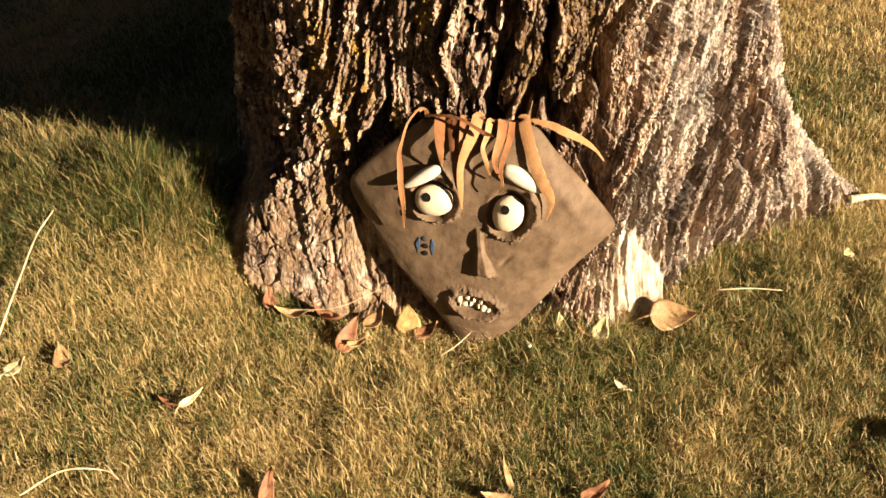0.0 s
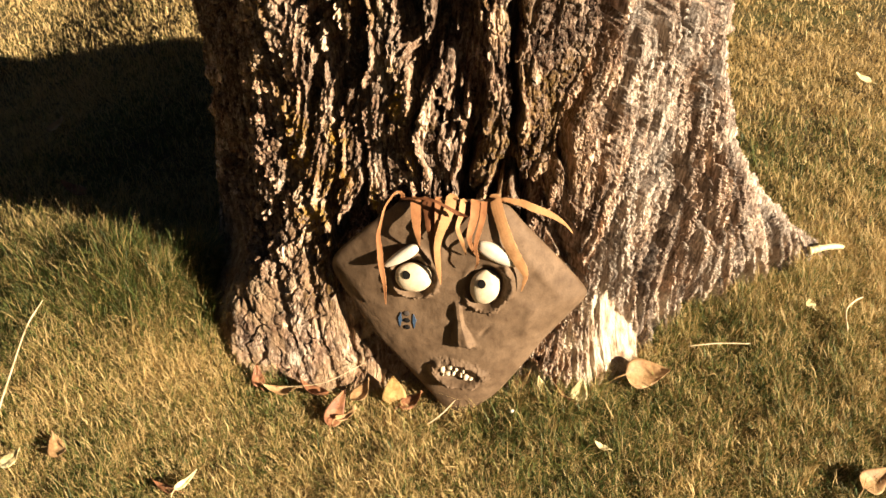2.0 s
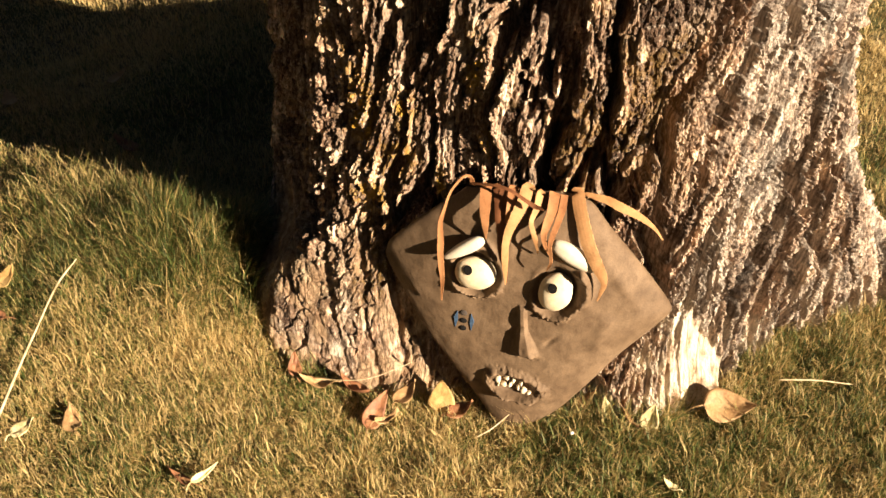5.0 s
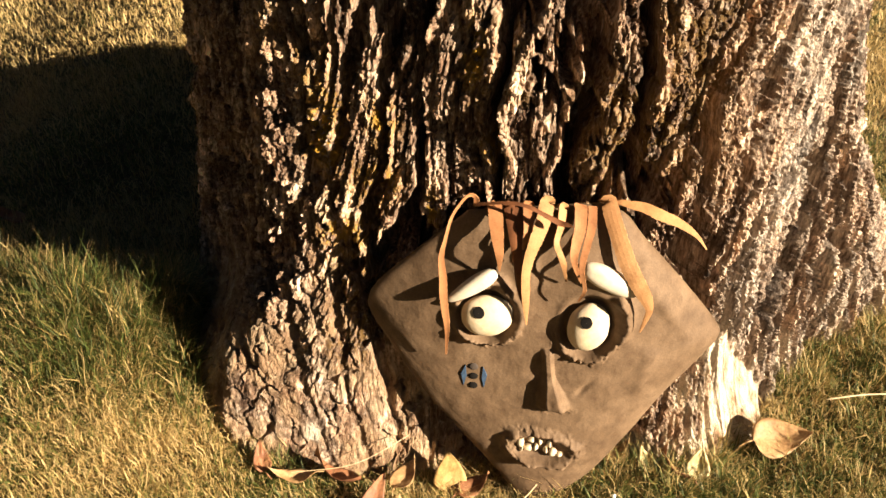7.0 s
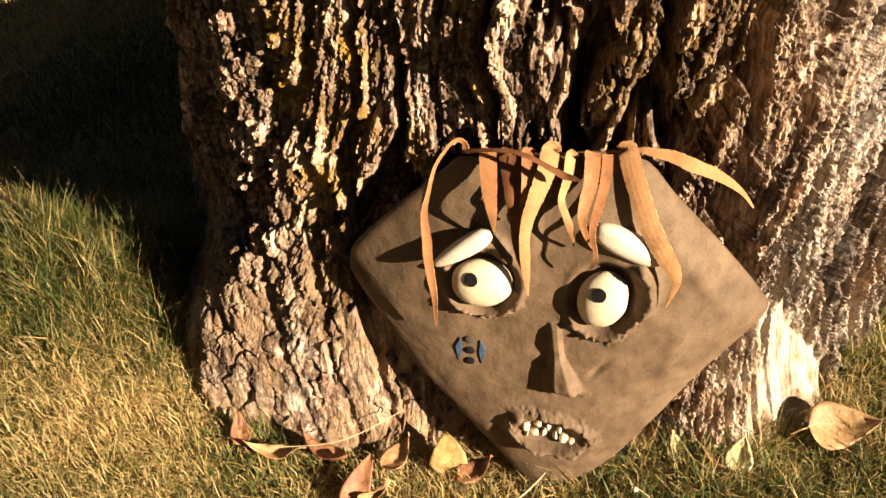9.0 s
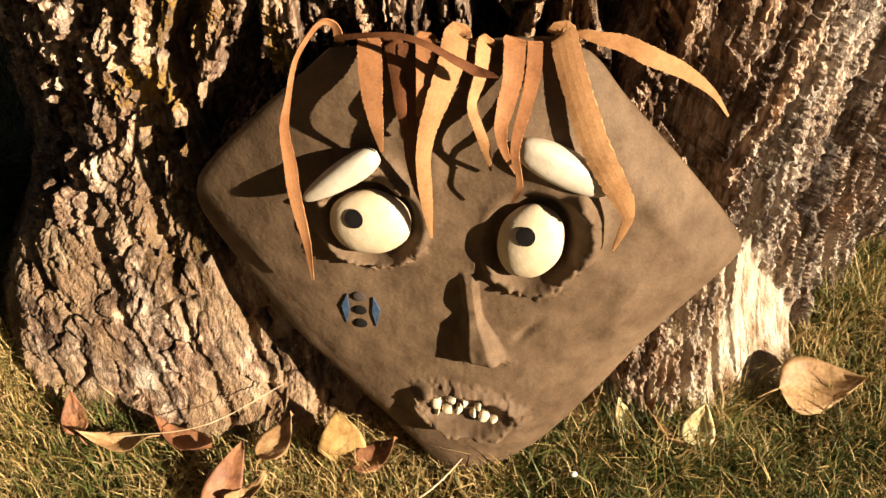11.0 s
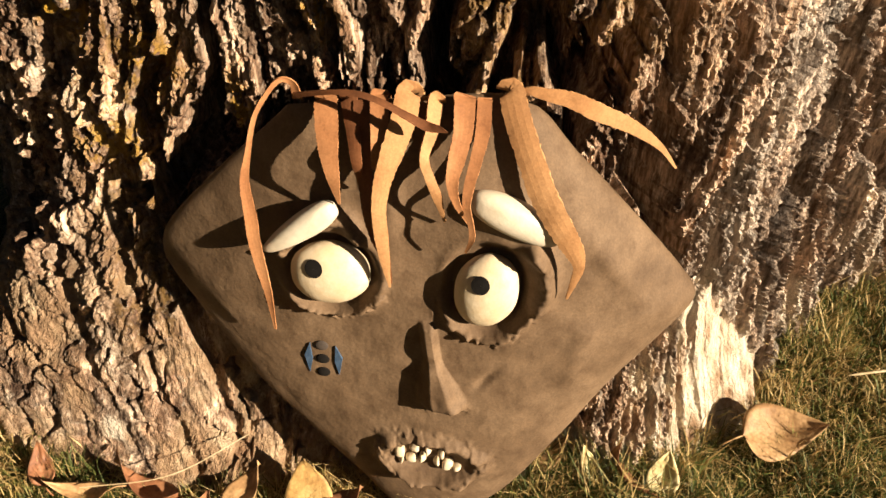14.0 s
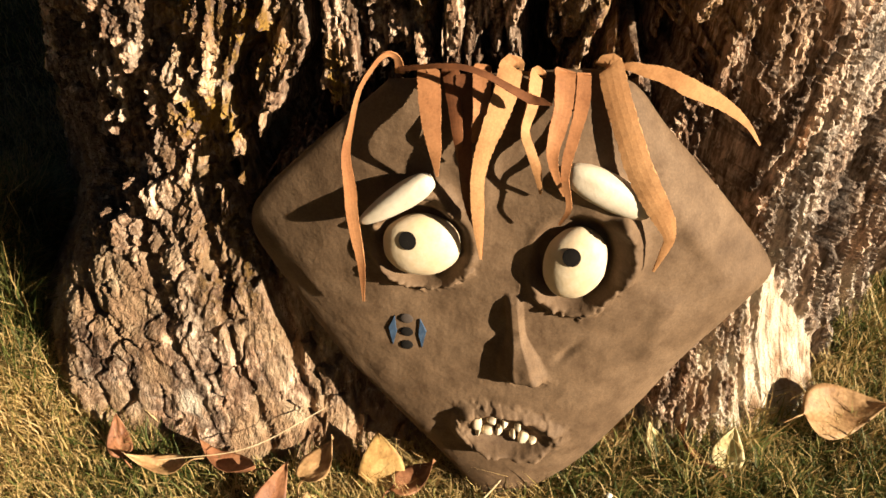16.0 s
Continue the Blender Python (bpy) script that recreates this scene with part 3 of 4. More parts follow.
def outline_ray(n):
    """The outline's distance from the mask's middle at n even angles."""
    p = glide(OUTLINE + OUTLINE[:1], 900) - MID
    ang, rad = np.arctan2(p[:, 1], p[:, 0]), np.hypot(p[:, 0], p[:, 1])
    order = np.argsort(ang)
    at = np.linspace(-np.pi, np.pi, n, endpoint=False)
    return at, np.interp(at, ang[order], rad[order], period=2 * np.pi)


def front(x, z):
    """The front face at one place of the mask, as a y in the mask's own space."""
    at, rad = outline_ray(720)
    s = np.clip(np.hypot(x - MID[0], z - MID[1]) / np.interp(np.arctan2(z - MID[1], x - MID[0]), at, rad, period=2 * np.pi), 0, 1)
    return -float(pillow(np.array([float(x)]), s)[0]) - float(mask_relief(np.array([float(x)]), np.array([float(z)]))[0]) * float(smooth(1.0, 0.9, s))


def mask_body():
    n, rings = 720, 220
    at, rad = outline_ray(n)
    rad = rad * (1 + 0.006 * (fbm(np.cos(at) * 9 + 30, np.sin(at) * 9 + 30, 85, 3) - 0.5))
    s = np.sin(np.linspace(0, 1, rings) * np.pi / 2) ** 0.85
    s = np.linspace(0, 1, rings) * 0.55 + s * 0.45
    s[0] = 0.0005
    S, T = np.meshgrid(s, np.arange(n), indexing="ij")
    x, z = MID[0] + S * rad[T] * np.cos(at[T]), MID[1] + S * rad[T] * np.sin(at[T])
    y = -pillow(x, S) - mask_relief(x, z) * smooth(1.0, 0.9, S)
    back = np.linspace(1, 0.002, 24)[1:]
    SB, TB = np.meshgrid(back, np.arange(n), indexing="ij")
    xb, zb = MID[0] + SB * rad[TB] * np.cos(at[TB]), MID[1] + SB * rad[TB] * np.sin(at[TB])
    yb = 0.02 * np.sqrt(1 - SB ** 6) + bow(xb)
    co = np.concatenate([np.stack([x, y, z], -1), np.stack([xb, yb, zb], -1)])
    return grid_mesh("face_plate", co, rings + 23, n, MASK, wrap=True)


def pebble(name, a, b, c, mat, seed, taper=0.0, power=2.3, n=40):
    """A worn pebble, 2a long in x, 2b thick in y, 2c high in z."""
    th, ph = np.meshgrid(np.linspace(0.001, np.pi - 0.001, n // 2), np.linspace(0, 2 * np.pi, n, endpoint=False), indexing="ij")
    d = np.stack([np.cos(th), np.sin(th) * np.cos(ph), np.sin(th) * np.sin(ph)], -1)
    d = d / (np.abs(d) ** power).sum(-1, keepdims=True) ** (1 / power)
    k = 1 + 0.07 * (fbm(d[..., 0] * 2 + 10 + seed, d[..., 2] * 2 + d[..., 1] + 10, seed, 2) - 0.5)
    thin = 1 + taper * d[..., 0]
    co = np.stack([d[..., 0] * a * k, d[..., 1] * b * k * thin, d[..., 2] * c * k * thin], -1)
    return grid_mesh(name, co, n // 2, n, mat, wrap=True)


def dot_on(name, a, b, c, cx, cz, r, mat, power=2.3):
    """A painted spot that follows the front of a pebble."""
    rr, tt = np.meshgrid(np.linspace(0.02, 1, 7), np.linspace(0, 2 * np.pi, 28, endpoint=False), indexing="ij")
    x, z = cx + rr * r * np.cos(tt), cz + rr * r * 1.05 * np.sin(tt)
    y = -b * np.clip(1 - np.abs(x / a) ** power - np.abs(z / c) ** power, 0, 1) ** (1 / power) * 1.04 - 0.0005
    return grid_mesh(name, np.stack([x, y, z], -1), 7, 28, mat, wrap=True)


def ribbon(name, points, widths, mat, thick=0.0016, twist=0.0, seed=0):
    """A leather strip along points (x, y, z) of the mask's space, flat to the front, with ragged edges."""
    n, across = 110, 5
    p = glide(points, n)
    w = np.interp(np.linspace(0, 1, n), np.linspace(0, 1, len(widths)), widths)
    t = np.gradient(p, axis=0)
    t /= np.linalg.norm(t, axis=1, keepdims=True)
    out = np.array((0.0, -1.0, 0.0))
    side = np.cross(t, out)
    side /= np.linalg.norm(side, axis=1, keepdims=True) + 1e-9
    nrm = np.cross(side, t)
    ang = twist * np.sin(np.linspace(0, 3.0, n) + seed)
    side, nrm = side * np.cos(ang)[:, None] + nrm * np.sin(ang)[:, None], nrm * np.cos(ang)[:, None] - side * np.sin(ang)[:, None]
    rng = np.random.default_rng(seed)
    loop = []
    for face in (1, -1):
        for k in np.linspace(-1, 1, across)[:: face]:
            rag = 1 + rng.uniform(-0.06, 0.06, n) * (abs(k) == 1)
            curl = 0.05 * w * (k ** 2) * math.sin(seed * 1.7)
            loop.append(p + side * (k * w * rag / 2)[:, None] + nrm * (face * thick / 2 + curl)[:, None])
    co = np.stack(loop, 1)
    return grid_mesh(name, co, n, across * 2, mat, wrap=True, shade=False)


def make_mask():
    mask = tagged(new("mask"), "kite-shaped brown hide mask with pebble eyes leaning on the trunk", "mask")
    mask.matrix_world = pose(0.085, 1.2555, 0.0, -7.4, 0, -6.84)
    body = part("face_plate", mask_body(), mask, "tan-brown hide plate modelled with nose, lids and lips")
    for cx, cy, cz, a, b, c, px, pz, turn in ((-0.089, -0.016, 0.336, 0.0365, 0.018, 0.0325, -0.0135, 0.0125, 4), (0.053, -0.032, 0.33, 0.029, 0.019, 0.038, -0.0085, 0.0155, 8)):
        eye = part("eye", pebble("eye", a, b, c, CREAM, 3, 0, 2.1), mask, "smooth cream pebble with a painted pupil", pose(cx, cy, cz, 0, turn, 0))
        part("pupil", dot_on("pupil", a, b, c, px, pz, 0.0082, BLACK, 2.1), eye, "black painted spot")
    part("brow", pebble("brow", 0.0405, 0.01, 0.0118, WHITE, 5, 0.34, 2.3), mask, "narrow off-white pebble", pose(-0.1124, -0.0248, 0.3869, 0, -35, 0))
    part("brow", pebble("brow", 0.044, 0.013, 0.0158, WHITE, 6, -0.04, 2.5), mask, "oblong off-white pebble", pose(0.0759, -0.0366, 0.4071, 0, 27, 0))
    teeth = [(-0.03, 0.117, 6.5), (-0.015, 0.122, 5), (0.0, 0.12, 4.5), (0.013, 0.116, 5), (-0.018, 0.106, 6), (-0.006, 0.108, 4.5), (0.008, 0.104, 5.5), (0.02, 0.101, 6), (0.03, 0.099, 4.5), (-0.029, 0.106, 4.5)]
    for k, (x, z, r) in enumerate(teeth):
        part("tooth", pebble("tooth", r * (0.0008 + 0.00022 * math.sin(k * 1.9)), 0.0055, r * (0.0009 + 0.0003 * math.cos(k * 2.7)), CREAM, 20 + k, 0.45 * math.sin(k * 2.3), 3.2, 20), mask, "", pose(x, front(x, z) - 0.0035, z, 0, 40 * math.sin(k * 3.1), 0))
    # inlaid cheek mark: three dots between two blue lozenges
    for k, (dz, mat) in enumerate(((0.0165, GREY), (0.0, BLACK), (-0.0165, BLACK))):
        part("inlay_dot", pebble("inlay_dot", 0.0068, 0.002, 0.0058, mat, 40 + k, 0, 2, 24), mask, "dark round inlay", pose(-0.105, front(-0.105, 0.227 + dz) - 0.0002, 0.227 + dz, 0, 0, -5))
    for sx in (-1, 1):
        bm = bmesh.new()
        shape = [(-0.0025 * sx, 0.018), (0.0035 * sx, 0.003), (-0.0005 * sx, -0.018), (-0.0042 * sx, -0.001)]
        ring = [bm.verts.new((x, -0.0012, z)) for x, z in shape]
        rim = [bm.verts.new((x * 1.15, 0.002, z * 1.03)) for x, z in shape]
        bm.faces.new(ring)
        for i in range(4):
            bm.faces.new((ring[i], rim[i], rim[(i + 1) % 4], ring[(i + 1) % 4]))
        bmesh.ops.recalc_face_normals(bm, faces=bm.faces)
        me = bpy.data.meshes.new("inlay_lozenge")
        bm.to_mesh(me)
        bm.free()
        me.materials.append(BLUE)
        x = -0.104 + 0.0155 * sx
        part("inlay_lozenge", me, mask, "blue lozenge inlay", pose(x, front(x, 0.227) - 0.0006, 0.227, 0, 0, -5))
    # leather strips: path in x, lift before the face, z; widths; leather
    strips = [
        ([(-0.108, -0.0, 0.498), (-0.11, -0.005, 0.513), (-0.119, -0.01, 0.518), (-0.129, -0.013, 0.509), (-0.142, -0.017, 0.488), (-0.15, -0.021, 0.457), (-0.155, -0.024, 0.431), (-0.152, -0.03, 0.402), (-0.151, -0.031, 0.376), (-0.148, -0.031, 0.348), (-0.145, -0.029, 0.319), (-0.146, -0.017, 0.27)], [0.009, 0.006, 0.0045, 0.004, 0.004, 0.005, 0.008, 0.011, 0.011, 0.01, 0.007, 0.002], STRAP, 0.3, 1),
        ([(-0.084, 0.009, 0.49), (-0.084, -0.007, 0.5), (-0.082, -0.023, 0.482), (-0.08, -0.035, 0.465), (-0.077, -0.04, 0.445), (-0.075, -0.029, 0.415)], [0.019, 0.019, 0.019, 0.016, 0.011, 0.002], STRAP, 0.12, 2),
        ([(-0.066, 0.007, 0.491), (-0.065, -0.007, 0.501), (-0.061, -0.02, 0.477), (-0.058, -0.032, 0.455), (-0.056, -0.022, 0.426)], [0.015, 0.015, 0.012, 0.009, 0.003], STRAP_DARK, 0.2, 3),
        ([(-0.053, 0.006, 0.489), (-0.053, -0.011, 0.501), (-0.053, -0.02, 0.475), (-0.053, -0.026, 0.455), (-0.051, -0.031, 0.434), (-0.049, -0.037, 0.413), (-0.044, -0.035, 0.388), (-0.037, -0.033, 0.362), (-0.033, -0.028, 0.333)], [0.015, 0.015, 0.015, 0.013, 0.012, 0.012, 0.012, 0.008, 0.002], STRAP_DARK, 0.2, 4),
        ([(-0.038, 0.005, 0.495), (-0.039, -0.011, 0.506), (-0.039, -0.023, 0.489), (-0.041, -0.031, 0.472), (-0.045, -0.027, 0.447)], [0.015, 0.015, 0.015, 0.01, 0.003], STRAP, 0.15, 5),
        ([(-0.013, 0.004, 0.499), (-0.015, -0.014, 0.511), (-0.019, -0.026, 0.492), (-0.028, -0.036, 0.468), (-0.036, -0.041, 0.444), (-0.04, -0.043, 0.419), (-0.039, -0.042, 0.391), (-0.037, -0.038, 0.364), (-0.034, -0.031, 0.331)], [0.02, 0.02, 0.021, 0.019, 0.015, 0.012, 0.012, 0.009, 0.002], STRAP_PALE, 0.15, 6),
        ([(0.008, 0.004, 0.493), (0.007, -0.014, 0.504), (0.004, -0.027, 0.484), (-0.002, -0.04, 0.465), (0.003, -0.05, 0.451), (0.009, -0.052, 0.435), (0.015, -0.042, 0.407)], [0.015, 0.015, 0.013, 0.008, 0.008, 0.008, 0.002], STRAP_PALE, 0.5, 7),
        ([(0.03, 0.004, 0.495), (0.03, -0.014, 0.506), (0.029, -0.03, 0.485), (0.024, -0.042, 0.464), (0.021, -0.052, 0.449), (0.025, -0.056, 0.432), (0.035, -0.045, 0.407)], [0.018, 0.018, 0.016, 0.014, 0.01, 0.006, 0.002], STRAP, 0.15, 8),
        ([(0.046, 0.005, 0.493), (0.046, -0.013, 0.504), (0.045, -0.026, 0.483), (0.04, -0.036, 0.461), (0.035, -0.045, 0.443), (0.033, -0.054, 0.429), (0.037, -0.057, 0.412), (0.038, -0.057, 0.399), (0.033, -0.048, 0.38)], [0.012, 0.012, 0.012, 0.01, 0.009, 0.007, 0.005, 0.005, 0.002], STRAP, 0.3, 9),
        ([(0.065, -0.001, 0.508), (0.067, -0.014, 0.512), (0.073, -0.026, 0.492), (0.083, -0.037, 0.466), (0.097, -0.046, 0.432), (0.111, -0.052, 0.408), (0.123, -0.053, 0.388), (0.13, -0.051, 0.37), (0.128, -0.047, 0.352), (0.124, -0.04, 0.328)], [0.02, 0.021, 0.022, 0.022, 0.023, 0.022, 0.018, 0.01, 0.007, 0.002], STRAP_PALE, 0.12, 10),
        ([(0.07, -0.01, 0.509), (0.083, -0.014, 0.513), (0.095, -0.011, 0.509), (0.117, -0.005, 0.502), (0.141, 0.001, 0.489), (0.166, 0.009, 0.476), (0.188, 0.016, 0.461), (0.205, 0.023, 0.445), (0.22, 0.028, 0.425)], [0.007, 0.008, 0.011, 0.015, 0.016, 0.013, 0.009, 0.005, 0.002], STRAP_PALE, 0.3, 11),
        ([(-0.108, -0.012, 0.506), (-0.091, -0.02, 0.511), (-0.074, -0.027, 0.515), (-0.056, -0.032, 0.516), (-0.037, -0.037, 0.512), (-0.017, -0.042, 0.503), (-0.001, -0.046, 0.496), (0.009, -0.05, 0.495), (0.017, -0.054, 0.494)], [0.005, 0.004, 0.004, 0.005, 0.005, 0.006, 0.008, 0.006, 0.001], STRAP_DARK, 0.5, 12),
    ]
    for path, widths, mat, twist, seed in strips:
        label = {"strap_leather": "rust-orange leather strip", "dark_strap_leather": "dark brown leather strip"}.get(mat.name, "pale tan leather strip")
        part("hair_strip", ribbon("hair_strip", path, widths, mat, 0.0016, twist, seed), mask, label)


# ---- leaves, twigs ----
def leaf_mesh(length, width, curl, fold, mat, seed):
    """An ovate leaf with a pointed tip, midrib fold and curled rim, lying along +y, with a stalk."""
    n, across = 22, 11
    s = np.linspace(0, 1, n)
    half = width / 2 * np.sin(np.pi * s ** 0.62) ** 0.8 * (1 - 0.25 * s)
    half[0], half[-1] = 0.001, 0.0006
    k = np.linspace(-1, 1, across)
    S, K = np.meshgrid(s, k, indexing="ij")
    H = np.repeat(half[:, None], across, 1)
    x = K * H * (1 - 0.25 * fold)
    z = np.abs(K) * H * fold + curl * length * (S - 0.45) ** 2 * (1 + 0.5 * K * math.sin(seed)) + 0.006 * (fbm(S * 5 + seed, K * 3 + seed, seed, 3) - 0.5)
    y = (S - 0.5) * length
    top = np.stack([x, y, z], -1)
    low = top - np.array((0, 0, 0.0009))
    co = np.concatenate([top, low[:, ::-1]], 1)
    return grid_mesh("blade", co, n, across * 2, mat, wrap=True)


def tube(name, points, r0, r1, mat, sides=7, seed=0):
    n = 6 * len(points)
    p = glide(points, n)
    t = np.gradient(p, axis=0)
    t /= np.linalg.norm(t, axis=1, keepdims=True)
    a = np.cross(t, (0.13, 0.2, 0.97))
    a /= np.linalg.norm(a, axis=1, keepdims=True)
    b = np.cross(t, a)
    rng = np.random.default_rng(seed)
    r = np.linspace(r0, r1, n) * rng.uniform(0.85, 1.15, n)
    r[0] *= 0.3
    r[-1] *= 0.3
    ang = np.linspace(0, 2 * np.pi, sides, endpoint=False)
    co = p[:, None] + a[:, None] * (np.cos(ang) * r[:, None])[..., None] + b[:, None] * (np.sin(ang) * r[:, None])[..., None]
    return grid_mesh(name, co, n, sides, mat, wrap=True)


def make_leaf_thing(x, y, lift, length, width, rx, ry, rz, curl, fold, mat, label, seed, stalk=True):
    leaf = tagged(new("fallen_leaf"), label, "leaf", "fallen leaves on the lawn")
    leaf.matrix_world = Matrix.Translation((x, y, float(ground_height(x, y)[0]) + lift)) @ pose(0, 0, 0, rx, ry, rz)
    part("blade", leaf_mesh(length, width, curl, fold, mat, seed), leaf)
    if stalk:
        part("stalk", tube("stalk", [(0, -0.49 * length, curl * length * 0.2), (0.003, -0.62 * length, curl * length * 0.3), (0.008, -0.78 * length, curl * length * 0.3 - 0.004)], 0.0011, 0.0009, mat, 5, seed), leaf)


LEAVES = [
    # x, y, lift, length, width, rx, ry, rz, curl, fold, material, label
    (-0.051, 1.278, 0.042, 0.078, 0.06, 74, 0, 4, 0.2, 0.12, LEAF_GOLD, "golden-brown leaf standing upright against the trunk"),
    (-0.01, 1.262, 0.025, 0.06, 0.04, 25, 10, -70, 0.9, 0.3, LEAF_RUST, "curled rust-brown leaf beside the mask's tip"),
    (-0.175, 1.24, 0.03, 0.085, 0.048, 28, 25, -12, 0.7, 0.35, LEAF_RUST, "curled rust-brown leaf in the grass by the trunk"),
    (-0.15, 1.225, 0.022, 0.05, 0.022, 10, 0, -60, 1.2, 0.5, LEAF_TAN, "small curled tan leaf under a rust leaf"),
    (-0.235, 1.29, 0.03, 0.085, 0.045, 15, 20, 65, 1.0, 0.4, LEAF_RUST, "crumpled orange-brown leaf at the trunk's foot"),
    (-0.305, 1.292, 0.028, 0.07, 0.03, 8, -10, 80, 1.0, 0.4, LEAF_TAN, "narrow tan leaf at the trunk's foot"),
    (-0.351, 1.327, 0.03, 0.05, 0.034, 35, 10, 20, 0.8, 0.4, LEAF_RUST, "crumpled brown leaf under the root"),
    (-0.12, 1.285, 0.03, 0.06, 0.045, 18, 0, -40, 0.8, 0.3, LEAF_TAN, "tan leaf tucked behind the mask's shadow"),
    (0.515, 1.305, 0.035, 0.1, 0.08, 8, 30, -88, 0.5, 0.25, LEAF_TAN, "large golden leaf lying by the bare wood"),
    (0.355, 1.26, 0.04, 0.052, 0.044, 50, 0, -25, 0.5, 0.3, LEAF_PALE, "small pale yellow leaf on edge in grass"),
    (0.308, 1.262, 0.028, 0.06, 0.03, 20, 30, 40, 1.0, 0.5, LEAF_RUST, "curled red-brown leaf in shade"),
    (0.272, 1.285, 0.028, 0.045, 0.028, 40, 0, 20, 0.6, 0.3, LEAF_PALE, "small pale leaf near the trunk"),
    (0.235, 1.3, 0.03, 0.055, 0.03, 30, 0, -60, 0.5, 0.3, LEAF_TAN, "tan leaf half hidden by the mask"),
    (-0.743, 1.167, 0.025, 0.06, 0.042, 12, 5, 30, 0.6, 0.2, LEAF_TAN, "tan leaf on the dry lawn"),
    (-0.824, 1.143, 0.025, 0.05, 0.04, 20, 5, -50, 0.6, 0.2, LEAF_PALE, "pale tan leaf on the dry lawn"),
    (-0.462, 1.066, 0.026, 0.055, 0.018, 5, 25, -40, 1.1, 0.6, LEAF_PALE, "rolled whitish leaf on the dry lawn"),
    (-0.505, 1.06, 0.02, 0.06, 0.02, 5, 0, 60, 0.6, 0.5, LEAF_RUST, "dark rolled leaf on the dry lawn"),
    (0.366, 1.108, 0.026, 0.035, 0.022, 20, 10, 60, 0.9, 0.4, LEAF_PALE, "tiny curled pale leaf in the grass"),
    (0.893, 1.0, 0.02, 0.085, 0.06, 6, 20, -60, 0.7, 0.35, LEAF_TAN, "cupped tan leaf on the lawn"),
    (0.99, 1.08, 0.02, 0.07, 0.05, 15, -10, 10, 0.6, 0.3, LEAF_GOLD, "golden-brown leaf on the lawn"),
    (-0.285, 0.868, 0.03, 0.07, 0.034, 40, 20, 10, 0.8, 0.5, LEAF_RUST, "brown leaf standing in the grass"),
    (0.114, 0.85, 0.025, 0.06, 0.035, 10, 0, 80, 0.6, 0.3, LEAF_TAN, "tan leaf flat on the grass"),
    (0.29, 0.865, 0.025, 0.06, 0.035, 12, 0, -60, 0.7, 0.3, LEAF_RUST, "red-brown leaf on the grass"),
    (0.135, 0.9, 0.03, 0.07, 0.016, 45, 0, 25, 0.5, 0.6, LEAF_TAN, "narrow curled leaf upright in the grass"),
    (-1.609, 2.648, 0.03, 0.08, 0.06, 15, 0, 30, 0.5, 0.2, LEAF_TAN, "tan leaf in the trunk's shade"),
    (-1.209, 2.658, 0.03, 0.09, 0.05, 25, 0, -40, 0.5, 0.3, LEAF_TAN, "tan leaf in the trunk's shade"),
    (-0.997, 2.15, 0.03, 0.08, 0.05, 20, 0, 70, 0.5, 0.3, LEAF_RUST, "brown leaf in the trunk's shade"),
    (-1.31, 1.975, 0.035, 0.09, 0.07, 20, 0, 10, 0.5, 0.2, LEAF_TAN, "tan leaf on the sunny lawn edge"),
    (-1.034, 1.531, 0.035, 0.06, 0.05, 25, 0, -20, 0.4, 0.2, LEAF_GOLD, "yellow leaf on the lawn"),
    (-1.031, 1.426, 0.03, 0.08, 0.045, 10, 0, 80, 0.6, 0.3, LEAF_RUST, "orange-brown leaf on the lawn"),
    (1.65, 2.739, 0.035, 0.07, 0.05, 20, 0, 50, 0.5, 0.2, LEAF_PALE, "pale leaf on the far lawn"),
    (0.95, 1.49, 0.03, 0.03, 0.026, 10, 0, 0, 0.4, 0.2, LEAF_PALE, "tiny whitish leaf in the grass"),
]


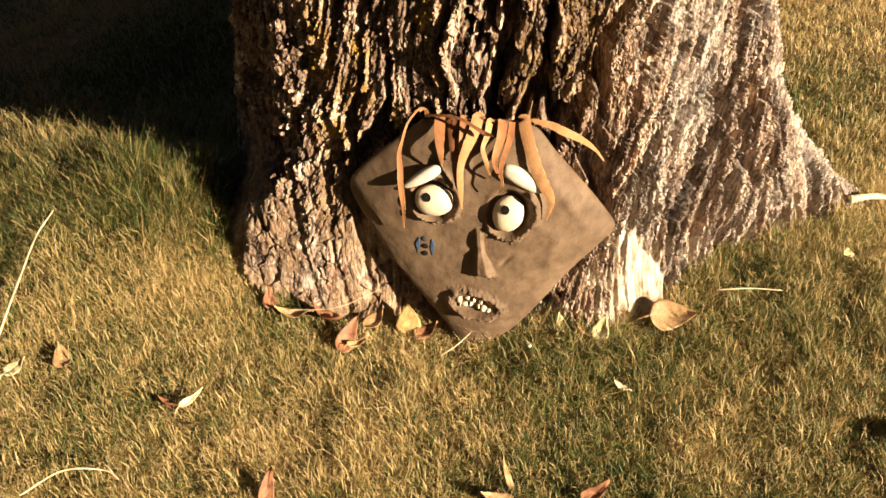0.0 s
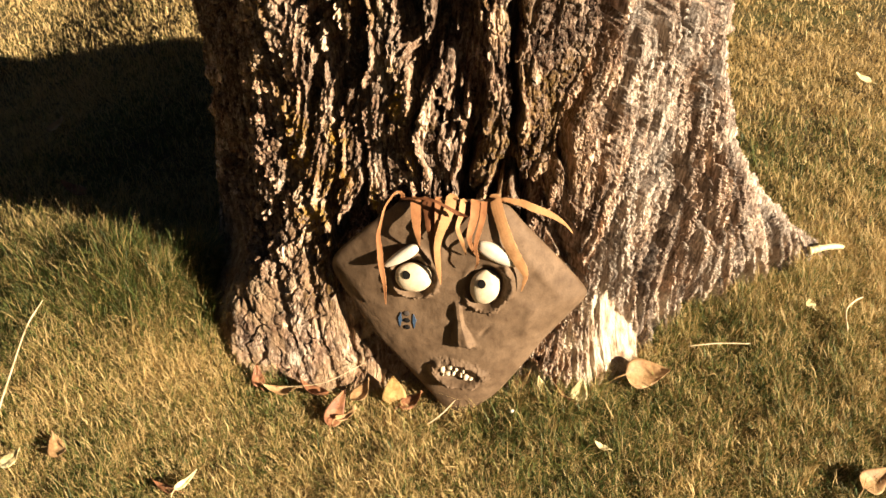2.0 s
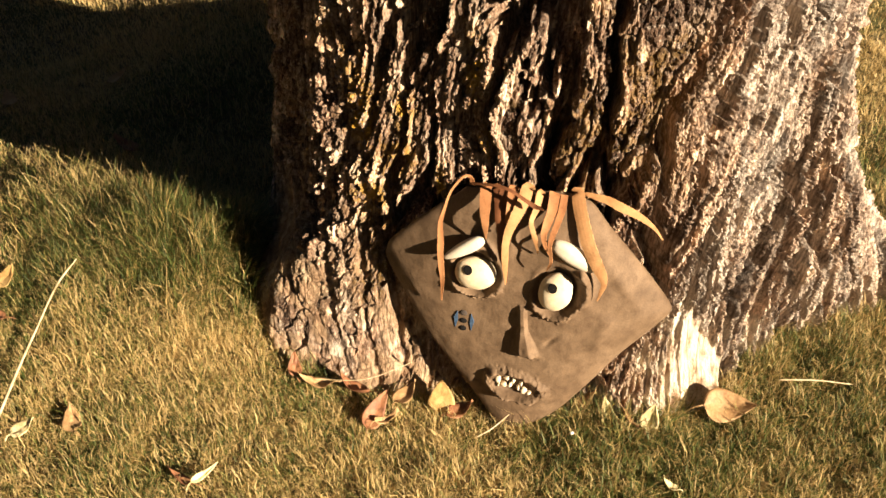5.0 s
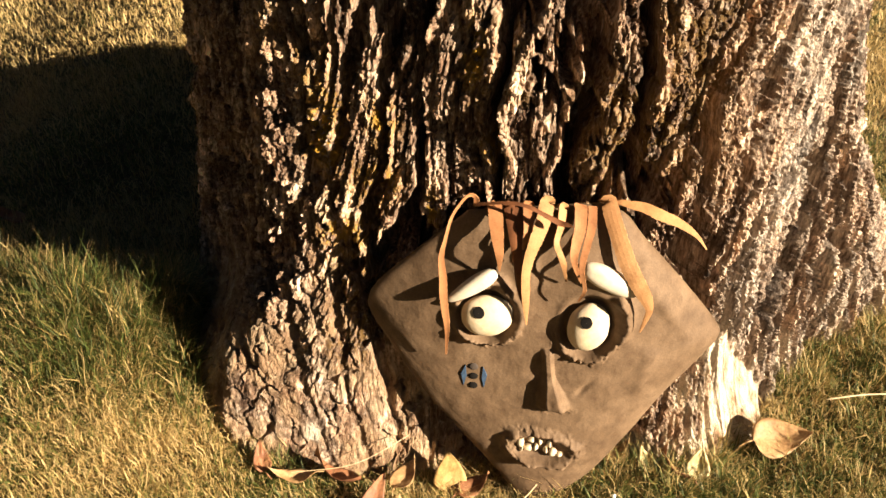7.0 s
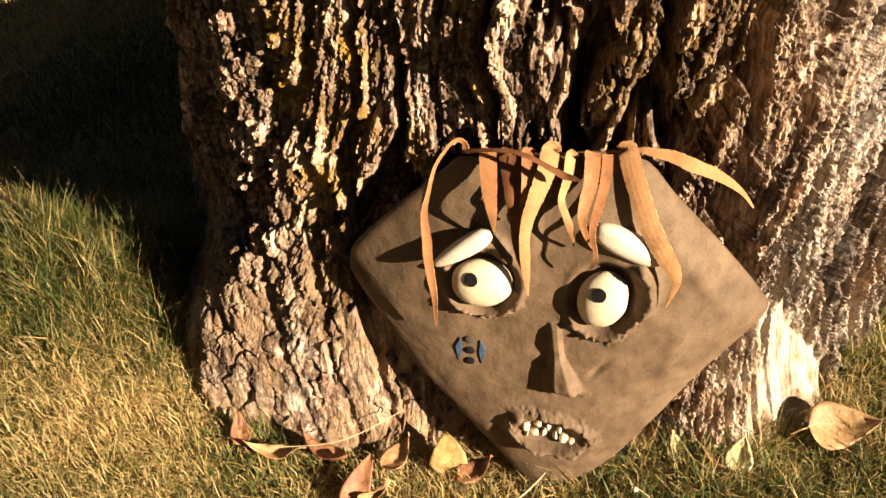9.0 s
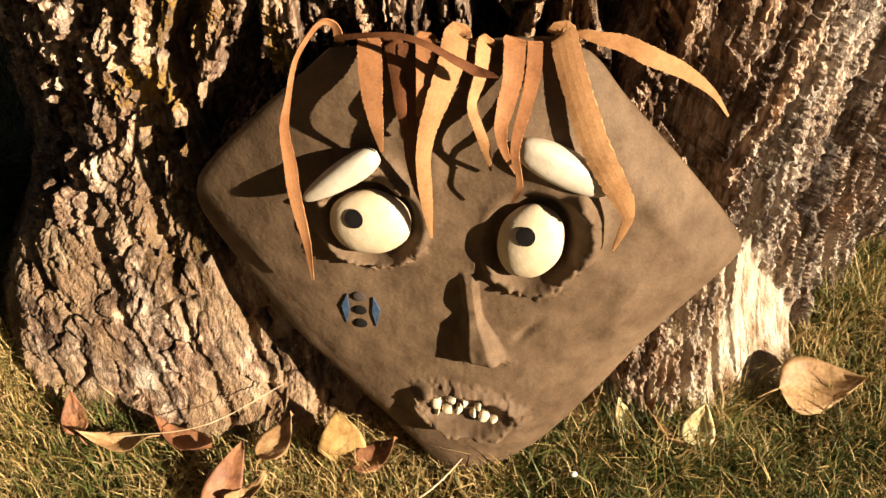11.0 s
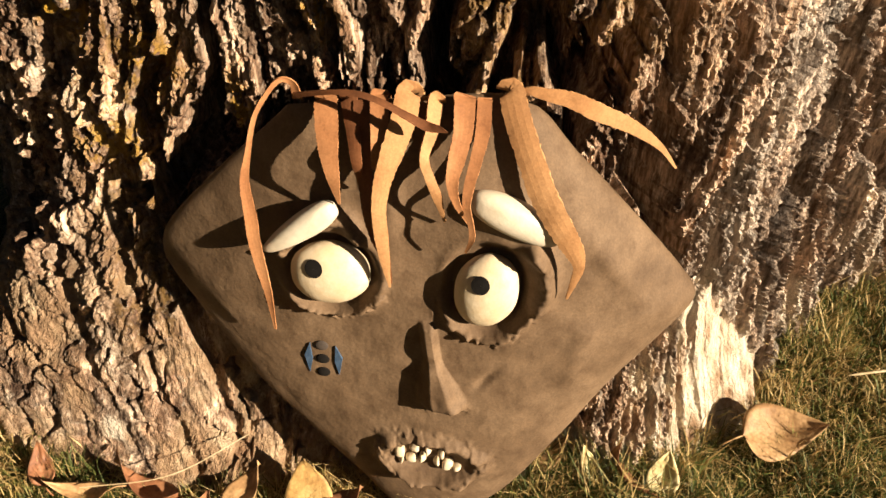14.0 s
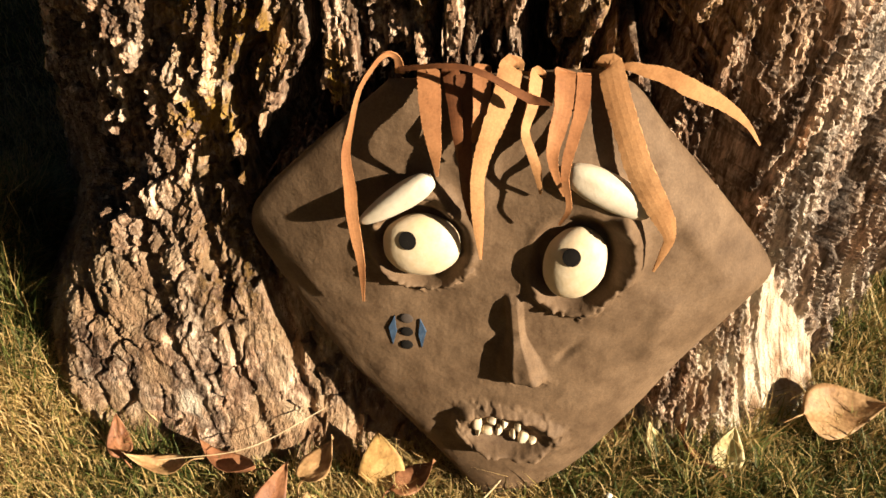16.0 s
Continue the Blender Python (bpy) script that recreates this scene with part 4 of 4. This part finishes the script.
def make_twigs():
    def lie(points, lift):
        return [(x, y, float(ground_height(x, y)[0]) + h + lift) for x, y, h in points]

    def twig(name, points, r0, r1, label, seed, mat=STRAW):
        stick = tagged(new(name, tube(name, points, r0, r1, mat, 7, seed)), label, name.replace("_", " "))
        return stick

    twig("grass_stem", lie([(-0.875, 1.12, 0), (-0.886, 1.26, 0.006), (-0.889, 1.36, 0.008), (-0.885, 1.47, 0.01), (-0.863, 1.536, 0.012)], 0.03), 0.003, 0.0016, "long pale dry stem lying on the lawn", 1)
    twig("grass_stem", lie([(0.62, 1.366, 0), (0.69, 1.362, 0.004), (0.76, 1.358, 0)], 0.04), 0.0017, 0.0014, "thin straight straw lying on green grass", 2)
    twig("grass_stem", lie([(1.0, 1.39, 0), (1.02, 1.45, 0.006), (1.06, 1.49, 0.006), (1.095, 1.515, 0)], 0.035), 0.0025, 0.002, "pale bent straw on the grass", 3)
    twig("grass_stem", lie([(-0.7, 0.84, 0), (-0.64, 0.885, 0.01), (-0.57, 0.89, 0.008), (-0.54, 0.875, 0)], 0.035), 0.0018, 0.0012, "pale curved straw on the dry grass", 4)
    twig("grass_stem", lie([(-0.3, 1.29, 0.02), (-0.2, 1.29, 0.035), (-0.11, 1.315, 0.07)], 0.02), 0.0008, 0.0006, "thin straw leaning on the root", 5)
    twig("grass_stem", lie([(0.02, 1.2, 0.0), (0.05, 1.21, 0.02), (0.08, 1.225, 0.045)], 0.02), 0.0016, 0.0012, "short straw before the mask's tip", 6)
    twig("bark_chip", lie([(1.03, 1.7, 0), (1.06, 1.706, 0.006), (1.1, 1.717, 0.006), (1.14, 1.724, 0)], 0.028), 0.011, 0.006, "pale splinter of bark beside the root", 7, LEAF_PALE)


def make_flower(x, y):
    flower = tagged(new("clover_flower"), "tiny white clover flower head in the grass", "flower")
    flower.location = (x, y, float(ground_height(x, y)[0]))
    part("stem", tube("stem", [(0, 0, 0), (0.002, 0, 0.02), (0, 0, 0.032)], 0.0009, 0.0008, GRASS, 5, 1), flower)
    part("head", pebble("head", 0.004, 0.0035, 0.003, PETAL, 9, 0, 2, 16), flower, "", Matrix.Translation((0, 0, 0.033)))


make_ground()
make_trunk()
make_mask()
for number, (x, y, lift, length, width, rx, ry, rz, curl, fold, mat, label) in enumerate(LEAVES):
    make_leaf_thing(x, y, lift, length, width, rx, ry, rz, curl, fold, mat, label, number + 1)
make_twigs()
make_flower(0.2, 1.21)
make_grass()
